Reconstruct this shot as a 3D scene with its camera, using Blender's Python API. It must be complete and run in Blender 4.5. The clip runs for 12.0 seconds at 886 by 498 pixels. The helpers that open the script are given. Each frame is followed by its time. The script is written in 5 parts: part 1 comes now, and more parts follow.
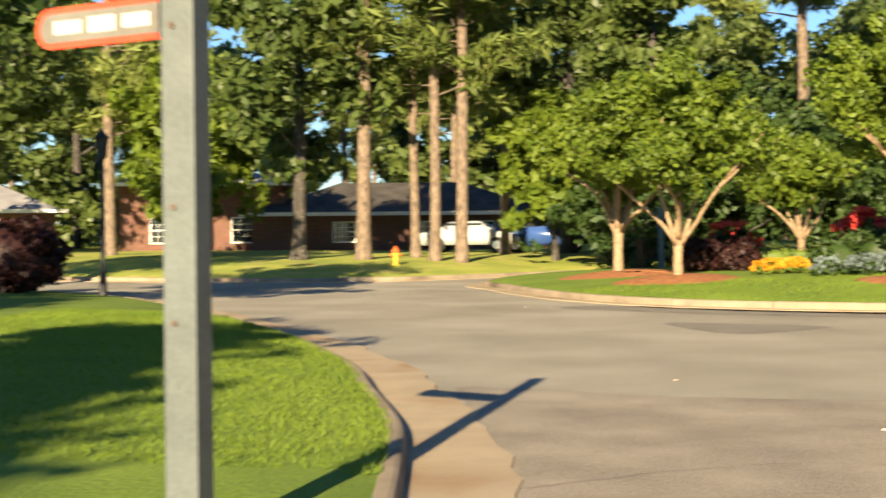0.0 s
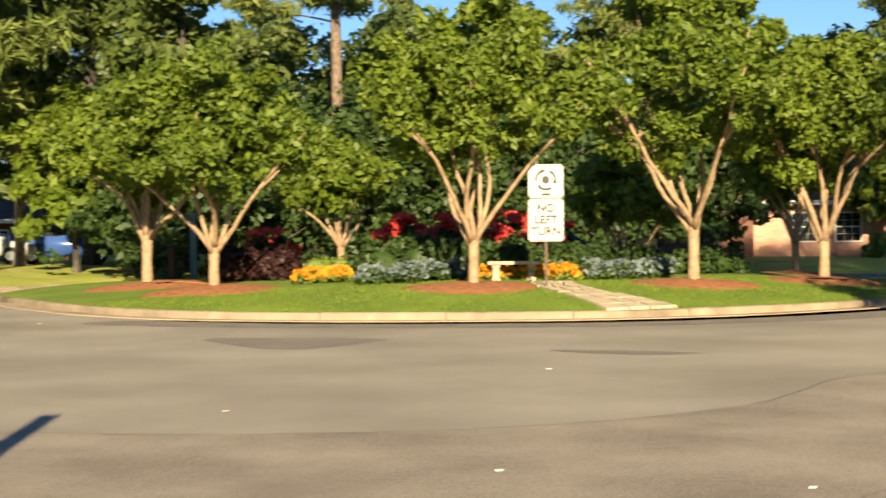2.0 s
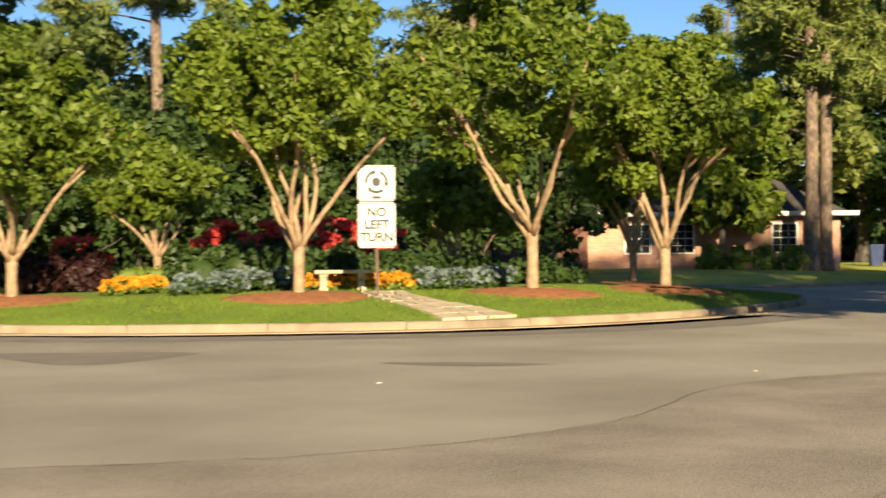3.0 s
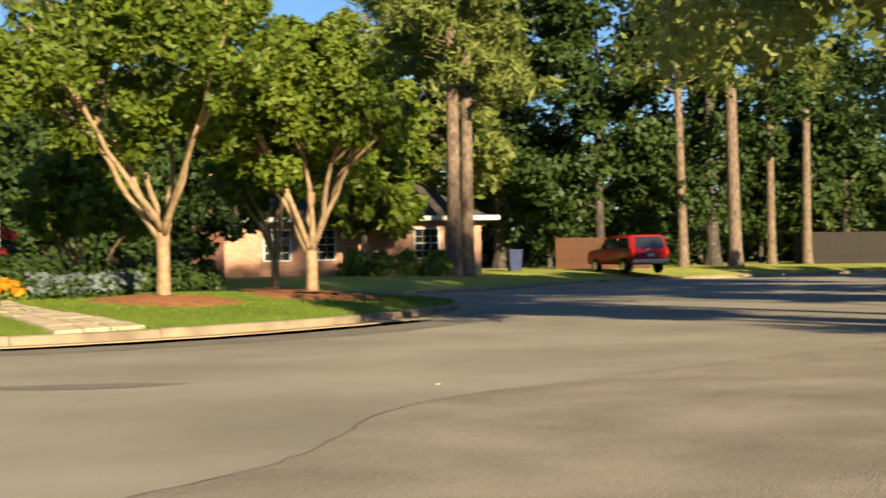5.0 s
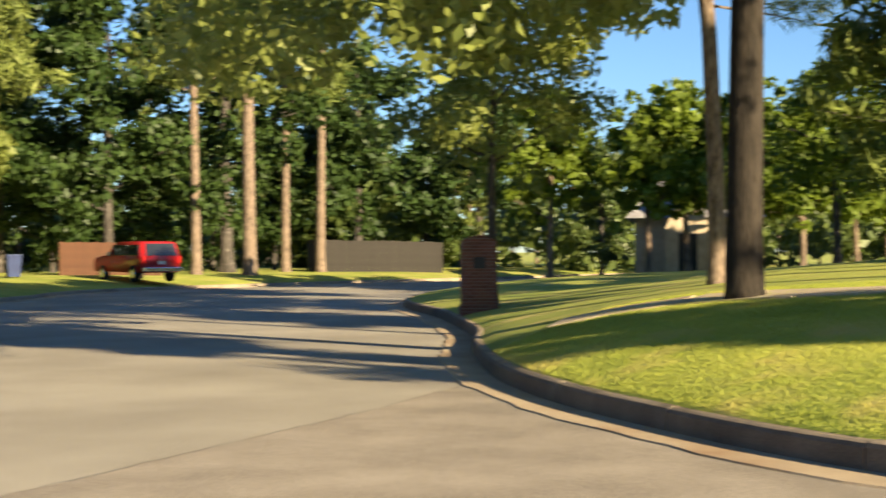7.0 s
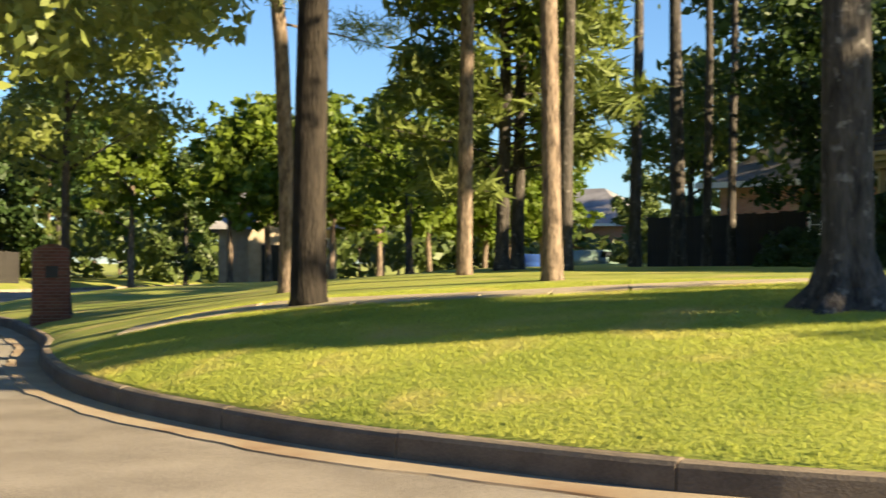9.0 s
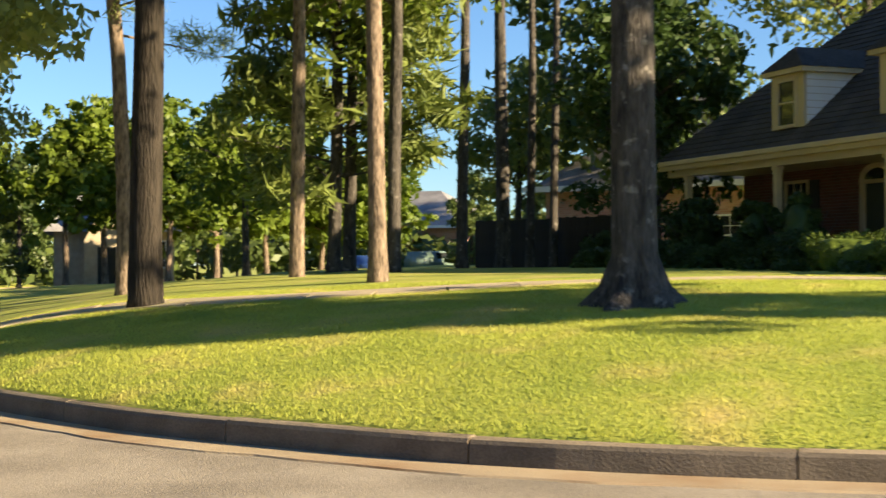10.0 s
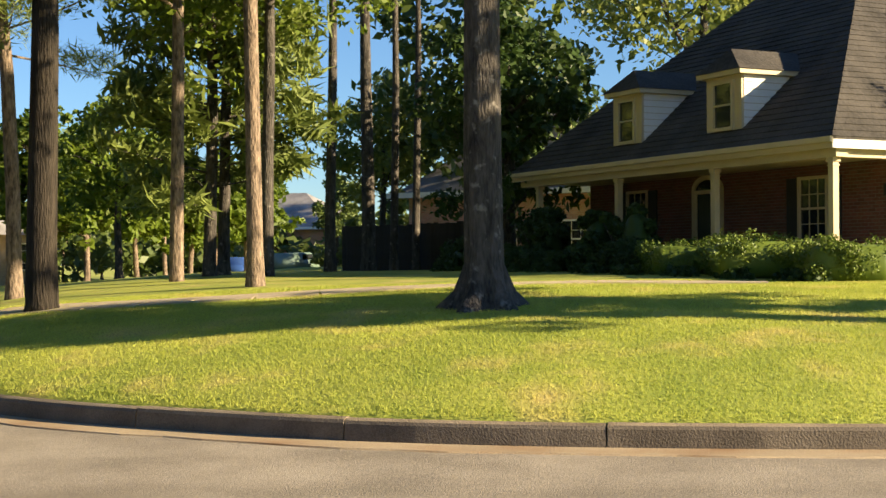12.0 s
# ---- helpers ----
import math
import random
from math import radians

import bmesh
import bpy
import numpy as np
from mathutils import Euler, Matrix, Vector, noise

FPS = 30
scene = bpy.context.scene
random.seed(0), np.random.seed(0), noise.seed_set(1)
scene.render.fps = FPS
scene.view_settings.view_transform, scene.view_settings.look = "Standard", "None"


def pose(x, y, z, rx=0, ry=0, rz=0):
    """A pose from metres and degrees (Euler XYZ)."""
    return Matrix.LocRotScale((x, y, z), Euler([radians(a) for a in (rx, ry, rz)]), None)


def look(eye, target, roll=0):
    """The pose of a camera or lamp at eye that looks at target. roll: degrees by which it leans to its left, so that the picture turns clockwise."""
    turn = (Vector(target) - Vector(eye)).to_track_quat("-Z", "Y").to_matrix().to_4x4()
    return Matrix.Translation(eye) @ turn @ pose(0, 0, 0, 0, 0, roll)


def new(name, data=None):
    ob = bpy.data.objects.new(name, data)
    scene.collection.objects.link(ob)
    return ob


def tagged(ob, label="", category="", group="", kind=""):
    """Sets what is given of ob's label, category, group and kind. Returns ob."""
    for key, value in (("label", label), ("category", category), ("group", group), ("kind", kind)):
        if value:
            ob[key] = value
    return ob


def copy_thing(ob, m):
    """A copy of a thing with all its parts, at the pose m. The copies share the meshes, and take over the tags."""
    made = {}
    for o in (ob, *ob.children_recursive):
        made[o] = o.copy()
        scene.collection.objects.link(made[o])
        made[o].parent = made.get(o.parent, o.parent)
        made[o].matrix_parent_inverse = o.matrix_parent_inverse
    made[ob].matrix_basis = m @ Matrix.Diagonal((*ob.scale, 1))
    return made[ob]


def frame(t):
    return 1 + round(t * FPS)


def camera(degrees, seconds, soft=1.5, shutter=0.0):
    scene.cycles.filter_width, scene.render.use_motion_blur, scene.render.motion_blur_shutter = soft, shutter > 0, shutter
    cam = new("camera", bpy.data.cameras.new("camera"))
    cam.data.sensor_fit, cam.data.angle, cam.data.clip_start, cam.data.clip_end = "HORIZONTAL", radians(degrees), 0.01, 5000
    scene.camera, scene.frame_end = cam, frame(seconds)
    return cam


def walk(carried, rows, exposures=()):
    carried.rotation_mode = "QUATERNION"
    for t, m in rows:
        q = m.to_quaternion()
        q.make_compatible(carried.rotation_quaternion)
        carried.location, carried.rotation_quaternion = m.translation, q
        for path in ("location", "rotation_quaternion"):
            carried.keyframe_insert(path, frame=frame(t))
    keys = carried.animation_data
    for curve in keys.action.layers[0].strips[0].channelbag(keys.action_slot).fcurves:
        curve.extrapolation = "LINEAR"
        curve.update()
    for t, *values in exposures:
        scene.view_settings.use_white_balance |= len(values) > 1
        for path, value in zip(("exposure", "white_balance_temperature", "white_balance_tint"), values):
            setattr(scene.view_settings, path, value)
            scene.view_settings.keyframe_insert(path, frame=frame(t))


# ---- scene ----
cam = camera(34.76, 12.0, soft=1.5, shutter=0.5)

# seconds, place, heading (clockwise from +y), tilt, lean
PATH = (
    (0.0, -1.433, -6.194, 1.752, -1.042, -0.834, 0.489),
    (0.5, -1.477, -4.887, 1.633, 3.994, -0.689, 0.471),
    (1.0, -1.474, -4.179, 1.610, 9.260, -0.636, 0.384),
    (1.5, -1.326, -3.478, 1.601, 13.987, -0.584, 0.370),
    (2.0, -1.189, -3.060, 1.579, 17.961, -0.452, 0.494),
    (2.5, -0.890, -2.228, 1.480, 21.433, -0.171, 0.231),
    (4.5, 1.093, 1.589, 1.080, 35.517, 0.639, 2.008),
    (5.0, 1.225, 1.754, 1.136, 39.457, 0.468, 1.194),
    (5.5, 2.202, 2.592, 1.427, 42.990, 0.126, 0.580),
    (6.0, 2.798, 3.341, 1.608, 48.035, -0.028, -0.083),
    (6.5, 3.116, 3.538, 1.627, 53.219, 0.001, 0.130),
    (7.0, 3.185, 3.556, 1.635, 59.046, 0.117, 0.215),
    (7.5, 3.089, 3.495, 1.645, 64.257, 0.233, 0.197),
    (9.5, 2.301, 2.802, 1.582, 78.866, 0.618, -0.048),
    (10.0, 1.354, 2.541, 1.620, 82.005, 0.610, 0.114),
    (10.5, 0.233, 2.401, 1.670, 83.898, 0.650, 0.273),
    (11.0, -0.706, 2.324, 1.722, 85.514, 0.608, 0.377),
    (11.5, -1.086, 2.305, 1.746, 86.735, 0.561, 0.389),
    (12.0, -1.157, 2.342, 1.749, 87.504, 0.547, 0.300),
)


def heading(deg):
    return Vector((math.sin(radians(deg)), math.cos(radians(deg)), 0.0))


def row(t, x, y, z, turn, tilt, lean):
    eye = Vector((x, y, z))
    way = heading(turn) * math.cos(radians(tilt)) + Vector((0, 0, math.sin(radians(tilt))))
    return t, look(eye, eye + way * 10, -lean)


# the film camera opens and closes its iris a little on the way
IRIS = ((0.0, 1.75), (1.0, 1.75), (2.0, 1.55), (4.5, 1.38), (5.5, 1.42), (6.5, 1.7), (7.5, 1.9), (9.5, 1.95), (10.5, 1.9), (12.0, 1.75))
walk(cam, [row(*r) for r in PATH], IRIS)

# ---- world and sun ----
SUN_TURN, SUN_HEIGHT = 192.6, 19.5
world = bpy.data.worlds.new("sky")
scene.world = world
world.use_nodes = True
wn = world.node_tree.nodes
sky = wn.new("ShaderNodeTexSky")
sky.sky_type = 'NISHITA'
sky.sun_disc = False
sky.sun_elevation = radians(SUN_HEIGHT)
sky.sun_rotation = radians(SUN_TURN)
sky.air_density, sky.dust_density, sky.ozone_density = 1.0, 0.0, 3.0
wn["Background"].inputs["Strength"].default_value = 0.045
tint = wn.new("ShaderNodeMixRGB")
tint.blend_type = 'MULTIPLY'
tint.inputs[0].default_value = 1.0
tint.inputs[2].default_value = (0.74, 0.91, 1.12, 1)
world.node_tree.links.new(sky.outputs[0], tint.inputs[1])
world.node_tree.links.new(tint.outputs[0], wn["Background"].inputs["Color"])
sun = new("sun", bpy.data.lights.new("sun", 'SUN'))
sun.data.energy, sun.data.angle, sun.data.color = 5.0, radians(0.6), (1.0, 0.80, 0.50)
sun_way = heading(SUN_TURN) * math.cos(radians(SUN_HEIGHT)) + Vector((0, 0, math.sin(radians(SUN_HEIGHT))))
sun.matrix_world = look(sun_way * 80, (0, 0, 0))


# ---- materials ----
def material(name, low, high, scale=4.0, rough=0.85, bump=0.3, fine=60.0, metal=0.0, leafy=0.0, island=0.0, spec=0.3, stain=None, stretch=1.0, deep=0.02, speckle=0.6):
    """Two colours mixed by coarse and fine noise, with relief; island: random value by piece; leafy: light shines through."""
    m = bpy.data.materials.new(name)
    m.use_nodes = True
    n, l = m.node_tree.nodes, m.node_tree.links
    b = n["Principled BSDF"]
    tc = n.new("ShaderNodeTexCoord")
    n1, n2, mix, ramp = n.new("ShaderNodeTexNoise"), n.new("ShaderNodeTexNoise"), n.new("ShaderNodeMath"), n.new("ShaderNodeMixRGB")
    n1.inputs["Scale"].default_value, n2.inputs["Scale"].default_value = scale, fine
    n1.inputs["Detail"].default_value, n2.inputs["Detail"].default_value = 5.0, 3.0
    place = tc.outputs["Object"]
    if stretch != 1.0:
        mp = n.new("ShaderNodeMapping")
        mp.inputs["Scale"].default_value = (1, 1, stretch)
        l.new(place, mp.inputs["Vector"])
        place = mp.outputs[0]
    for q in (n1, n2):
        l.new(place, q.inputs["Vector"])
    add = n.new("ShaderNodeMath")
    add.operation = 'MULTIPLY_ADD'
    l.new(n2.outputs["Fac"], add.inputs[0])
    add.inputs[1].default_value = speckle
    l.new(n1.outputs["Fac"], add.inputs[2])
    last = add.outputs[0]
    if island:
        geo = n.new("ShaderNodeNewGeometry")
        oi = n.new("ShaderNodeObjectInfo")
        a2 = n.new("ShaderNodeMath")
        a2.operation = 'MULTIPLY_ADD'
        l.new(geo.outputs["Random Per Island"], a2.inputs[0])
        a2.inputs[1].default_value = island
        l.new(last, a2.inputs[2])
        a3 = n.new("ShaderNodeMath")
        a3.operation = 'MULTIPLY_ADD'
        l.new(oi.outputs["Random"], a3.inputs[0])
        a3.inputs[1].default_value = island * 0.5
        l.new(a2.outputs[0], a3.inputs[2])
        last = a3.outputs[0]
    mr = n.new("ShaderNodeMapRange")
    mr.inputs[1].default_value, mr.inputs[2].default_value = 0.25 + 0.5 * speckle, 0.75 + 0.5 * speckle + island * 1.2
    l.new(last, mr.inputs[0])
    l.new(mr.outputs[0], ramp.inputs[0])
    ramp.inputs[1].default_value, ramp.inputs[2].default_value = (*low, 1), (*high, 1)
    colour = ramp.outputs[0]
    if stain:
        col, sc, lo, hi = stain
        n3, r3, m3 = n.new("ShaderNodeTexNoise"), n.new("ShaderNodeMapRange"), n.new("ShaderNodeMixRGB")
        n3.inputs["Scale"].default_value, n3.inputs["Detail"].default_value = sc, 6.0
        l.new(tc.outputs["Object"], n3.inputs["Vector"])
        l.new(n3.outputs["Fac"], r3.inputs[0])
        r3.inputs[1].default_value, r3.inputs[2].default_value = lo, hi
        l.new(r3.outputs[0], m3.inputs[0])
        l.new(colour, m3.inputs[1])
        m3.inputs[2].default_value = (*col, 1)
        colour = m3.outputs[0]
    l.new(colour, b.inputs["Base Color"])
    b.inputs["Roughness"].default_value, b.inputs["Metallic"].default_value = rough, metal
    b.inputs["Specular IOR Level"].default_value = spec
    if bump:
        bp = n.new("ShaderNodeBump")
        bp.inputs["Strength"].default_value, bp.inputs["Distance"].default_value = bump, deep
        l.new(n2.outputs["Fac"], bp.inputs["Height"])
        l.new(bp.outputs[0], b.inputs["Normal"])
    if leafy:
        tr, ms = n.new("ShaderNodeBsdfTranslucent"), n.new("ShaderNodeMixShader")
        l.new(colour, tr.inputs["Color"])
        ms.inputs[0].default_value = leafy
        l.new(b.outputs[0], ms.inputs[1])
        l.new(tr.outputs[0], ms.inputs[2])
        l.new(ms.outputs[0], n["Material Output"].inputs["Surface"])
    return m


def brick_material(name, one, two, mortar, width=0.21, height=0.073):
    m = bpy.data.materials.new(name)
    m.use_nodes = True
    n, l = m.node_tree.nodes, m.node_tree.links
    b = n["Principled BSDF"]
    uv, bk, no, mx, bp = (n.new("ShaderNodeUVMap"), n.new("ShaderNodeTexBrick"), n.new("ShaderNodeTexNoise"), n.new("ShaderNodeMixRGB"), n.new("ShaderNodeBump"))
    l.new(uv.outputs[0], bk.inputs["Vector"])
    bk.inputs["Scale"].default_value = 1.0
    bk.inputs["Brick Width"].default_value, bk.inputs["Row Height"].default_value = width, height
    bk.inputs["Mortar Size"].default_value = 0.006
    bk.inputs["Color1"].default_value, bk.inputs["Color2"].default_value, bk.inputs["Mortar"].default_value = (*one, 1), (*two, 1), (*mortar, 1)
    no.inputs["Scale"].default_value = 1.7
    l.new(uv.outputs[0], no.inputs["Vector"])
    mx.blend_type = 'MULTIPLY'
    mx.inputs[0].default_value = 0.35
    l.new(bk.outputs["Color"], mx.inputs[1])
    l.new(no.outputs["Color"], mx.inputs[2])
    hs = n.new("ShaderNodeHueSaturation")
    hs.inputs["Value"].default_value = 1.25
    hs.inputs["Saturation"].default_value = 0.95
    l.new(mx.outputs[0], hs.inputs["Color"])
    l.new(hs.outputs[0], b.inputs["Base Color"])
    bp.inputs["Strength"].default_value, bp.inputs["Distance"].default_value = 0.5, 0.01
    l.new(bk.outputs["Fac"], bp.inputs["Height"])
    bp.invert = True
    l.new(bp.outputs[0], b.inputs["Normal"])
    b.inputs["Roughness"].default_value = 0.9
    return m


ASPHALT = material("asphalt", (0.21, 0.187, 0.147), (0.356, 0.325, 0.26), 0.35, 0.9, 0.45, 75, speckle=1.3, stain=((0.19, 0.168, 0.138), 0.12, 0.60, 0.8))
PATCHED = material("asphalt_repair", (0.165, 0.148, 0.122), (0.225, 0.20, 0.165), 1.2, 0.9, 0.6, 70)
APRON = material("older_asphalt", (0.175, 0.150, 0.117), (0.35, 0.302, 0.238), 0.8, 0.9, 0.6, 70, speckle=1.4, stain=((0.19, 0.16, 0.122), 0.25, 0.55, 0.7))
CRACK = material("tar_seam", (0.09, 0.08, 0.068), (0.14, 0.125, 0.105), 3, 0.8, 0.3, 50)
CONCRETE = material("concrete", (0.21, 0.165, 0.115), (0.33, 0.265, 0.185), 2.0, 0.85, 0.5, 55, stain=((0.11, 0.085, 0.06), 0.9, 0.52, 0.72))
# grime and the shade on the road-facing kerb side, in one dark colour
SHADE_GRIME = material("shaded_grimy_concrete", (0.08, 0.066, 0.052), (0.175, 0.145, 0.112), 1.8, 0.9, 0.5, 50, stain=((0.20, 0.165, 0.125), 1.1, 0.58, 0.74))
GUTTER = material("gutter_concrete", (0.30, 0.235, 0.155), (0.41, 0.325, 0.215), 1.4, 0.88, 0.4, 50, stain=((0.24, 0.145, 0.075), 0.7, 0.52, 0.70))
LAWN = material("lawn", (0.18, 0.235, 0.032), (0.38, 0.385, 0.07), 0.5, 0.95, 0.9, 22, stain=((0.45, 0.365, 0.13), 0.8, 0.53, 0.77))
LUSH = material("watered_lawn", (0.085, 0.14, 0.013), (0.16, 0.23, 0.022), 0.6, 0.95, 0.8, 24)
BLADE = material("grass_blade", (0.21, 0.29, 0.035), (0.52, 0.53, 0.105), 0.5, 0.7, 0, 9, leafy=0.45, island=0.5, stain=((0.60, 0.49, 0.17), 0.8, 0.53, 0.77))
LUSH_BLADE = material("lush_grass_blade", (0.095, 0.165, 0.016), (0.23, 0.31, 0.035), 0.5, 0.7, 0, 9, leafy=0.45, island=0.5)
MULCH = material("mulch", (0.20, 0.075, 0.03), (0.38, 0.16, 0.065), 6, 0.95, 1.0, 40)
PINE_BARK = material("pine_bark", (0.05, 0.037, 0.028), (0.30, 0.225, 0.165), 12, 0.95, 1.0, 30, stretch=0.3, deep=0.04)
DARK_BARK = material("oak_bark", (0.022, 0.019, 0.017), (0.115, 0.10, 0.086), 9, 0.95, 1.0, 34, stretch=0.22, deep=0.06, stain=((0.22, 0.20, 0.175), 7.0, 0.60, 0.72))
# darker copy of the oak bark, with a trunk's shade in its colour
SHADED_BARK = material("shaded_furrowed_bark", (0.010, 0.008, 0.006), (0.05, 0.04, 0.03), 9, 0.95, 1.0, 34, stretch=0.16, deep=0.05)
PALE_BARK = material("smooth_pale_bark", (0.19, 0.125, 0.075), (0.38, 0.275, 0.17), 7, 0.75, 0.4, 30)
LEAF = material("fresh_leaf", (0.05, 0.097, 0.010), (0.20, 0.265, 0.025), 0.7, 0.55, 0, 8, leafy=0.42, island=0.7, spec=0.4)
OAK_LEAF = material("oak_leaf", (0.036, 0.072, 0.016), (0.15, 0.195, 0.045), 0.6, 0.5, 0, 8, leafy=0.42, island=0.7, spec=0.5)
# brighter copy of OAK_LEAF, with sunlight on the crowns put into the colour
SUNNY_LEAF = material("sunlit_oak_leaf", (0.075, 0.12, 0.024), (0.31, 0.35, 0.085), 0.6, 0.5, 0, 8, leafy=0.52, island=0.7, spec=0.5)
NEEDLE = material("pine_needle", (0.068, 0.108, 0.024), (0.24, 0.285, 0.065), 0.5, 0.6, 0, 8, leafy=0.35, island=0.7)
SHRUB = material("shrub_leaf", (0.02, 0.045, 0.012), (0.06, 0.10, 0.022), 1.5, 0.5, 0, 12, leafy=0.3, island=0.7)
HEDGE_LEAF = material("hedge_leaf", (0.045, 0.085, 0.012), (0.16, 0.21, 0.028), 1.5, 0.5, 0, 12, leafy=0.14, island=0.7)
RED_LEAF = material("dark_red_leaf", (0.018, 0.008, 0.008), (0.055, 0.02, 0.017), 1.5, 0.5, 0, 12, leafy=0.3, island=0.7)
AZALEA = material("red_blossom", (0.5, 0.03, 0.03), (0.8, 0.12, 0.10), 2, 0.6, 0, 12, leafy=0.3, island=0.6)
MARIGOLD = material("yellow_blossom", (0.5, 0.19, 0.01), (0.75, 0.36, 0.02), 2, 0.6, 0, 12, leafy=0.3, island=0.6)
SILVER = material("silver_leaf", (0.05, 0.075, 0.075), (0.20, 0.25, 0.245), 2, 0.6, 0, 12, leafy=0.2, island=0.7)
CREAM = material("cream_paint", (0.48, 0.39, 0.235), (0.56, 0.46, 0.29), 2, 0.5, 0.05, 30)
WHITE = material("white_paint", (0.72, 0.70, 0.64), (0.82, 0.80, 0.75), 2, 0.5, 0.05, 30)
SHINGLE = material("dark_shingle", (0.030, 0.027, 0.024), (0.088, 0.078, 0.068), 1.0, 0.9, 0.9, 14)
GREY_SHINGLE = material("grey_shingle", (0.16, 0.155, 0.16), (0.30, 0.29, 0.29), 1.0, 0.9, 0.7, 14)
BRICK = brick_material("red_brick", (0.105, 0.036, 0.022), (0.16, 0.058, 0.037), (0.15, 0.125, 0.10))
PINK_BRICK = brick_material("pink_brick", (0.42, 0.18, 0.11), (0.52, 0.26, 0.17), (0.45, 0.38, 0.30))
WOOD = material("cedar_boards", (0.045, 0.021, 0.012), (0.12, 0.052, 0.025), 3, 0.8, 0.5, 30, island=0.4)
GREY_WOOD = material("weathered_boards", (0.02, 0.018, 0.016), (0.045, 0.04, 0.035), 3, 0.9, 0.5, 30, island=0.4)
STEEL = material("galvanised_steel", (0.085, 0.097, 0.098), (0.13, 0.147, 0.148), 3, 0.6, 0.1, 40, metal=0.1)
BLACK = material("black_paint", (0.015, 0.015, 0.016), (0.03, 0.03, 0.032), 3, 0.5, 0.05, 40)
SIGN_WHITE = material("sign_white", (0.50, 0.49, 0.45), (0.56, 0.55, 0.51), 2, 0.5, 0, 30)
SIGN_GREY = material("sign_grey", (0.13, 0.12, 0.11), (0.19, 0.18, 0.16), 3, 0.5, 0, 30)
SIGN_RED = material("sign_red", (0.62, 0.06, 0.03), (0.70, 0.09, 0.05), 3, 0.4, 0, 30)
RUST = material("rusted_steel", (0.07, 0.05, 0.04), (0.16, 0.11, 0.08), 6, 0.8, 0.3, 40)
BRIGHT_RED = material("red_car_paint", (0.32, 0.012, 0.014), (0.40, 0.018, 0.02), 1, 0.25, 0, 20, spec=0.6)
CAR_DARK = material("dark_car_paint", (0.02, 0.014, 0.012), (0.035, 0.025, 0.02), 1, 0.25, 0, 20, spec=0.6)
CAR_BLUE = material("blue_car_paint", (0.03, 0.07, 0.22), (0.04, 0.09, 0.28), 1, 0.25, 0, 20, spec=0.6)
CAR_GREEN = material("grey_green_car_paint", (0.13, 0.19, 0.15), (0.16, 0.22, 0.18), 1, 0.25, 0, 20, spec=0.6)
CAR_WHITE = material("white_car_paint", (0.4, 0.4, 0.4), (0.46, 0.46, 0.46), 1, 0.25, 0, 20, spec=0.6)
RUBBER = material("rubber", (0.012, 0.012, 0.012), (0.025, 0.025, 0.025), 3, 0.85, 0.2, 40)
CHROME = material("chrome", (0.6, 0.6, 0.6), (0.75, 0.75, 0.75), 3, 0.15, 0, 40, metal=1.0)
GLASS = material("dark_window_glass", (0.012, 0.014, 0.016), (0.03, 0.034, 0.038), 0.7, 0.06, 0, 20, spec=0.8)
ORANGE = material("orange_paint", (0.65, 0.10, 0.02), (0.75, 0.15, 0.03), 3, 0.5, 0, 30)
YELLOW = material("yellow_paint", (0.7, 0.42, 0.03), (0.8, 0.5, 0.05), 3, 0.5, 0, 30)
STONE = material("pale_stone", (0.36, 0.29, 0.20), (0.52, 0.43, 0.31), 3, 0.85, 0.5, 40)
TEAL = material("teal_paint", (0.08, 0.13, 0.13), (0.11, 0.17, 0.17), 3, 0.5, 0, 30)
GREEN_PLASTIC = material("green_plastic", (0.02, 0.03, 0.09), (0.03, 0.05, 0.14), 3, 0.5, 0, 30)


# ---- mesh helpers ----
def part(name, bm, mat, parent=None, label="", smooth=False):
    me = bpy.data.meshes.new(name)
    bm.to_mesh(me)
    bm.free()
    me.materials.append(mat)
    if smooth:
        me.shade_smooth()
    ob = new(name, me)
    if parent is not None:
        ob.parent = parent
    if label:
        ob["label"] = label
    return ob


def part_arrays(name, verts, faces, mat, parent=None, label=""):
    """A mesh from numpy arrays; faces: (n, 3) or (n, 4) indices."""
    me = bpy.data.meshes.new(name)
    n, k = faces.shape
    me.vertices.add(len(verts))
    me.vertices.foreach_set("co", verts.astype(np.float32).ravel())
    me.loops.add(n * k)
    me.loops.foreach_set("vertex_index", faces.astype(np.int32).ravel())
    me.polygons.add(n)
    me.polygons.foreach_set("loop_start", np.arange(0, n * k, k, dtype=np.int32))
    me.polygons.foreach_set("loop_total", np.full(n, k, dtype=np.int32))
    me.update(calc_edges=True)
    me.materials.append(mat)
    ob = new(name, me)
    if parent is not None:
        ob.parent = parent
    if label:
        ob["label"] = label
    return ob


def box(bm, x0, x1, y0, y1, z0, z1, m=None, bevel=0.0):
    """A box; its faces get UVs in metres along the wall."""
    r = bmesh.ops.create_cube(bm, size=1.0, matrix=Matrix.LocRotScale(((x0 + x1) / 2, (y0 + y1) / 2, (z0 + z1) / 2), None, (abs(x1 - x0), abs(y1 - y0), abs(z1 - z0))))
    if bevel:
        es = list({e for v in r["verts"] for e in v.link_edges})
        bmesh.ops.bevel(bm, geom=es, offset=bevel, segments=2, affect='EDGES', profile=0.6)
    return bm


def cube(x0, x1, y0, y1, z0, z1, bevel=0.0):
    return box(bmesh.new(), x0, x1, y0, y1, z0, z1, None, bevel)


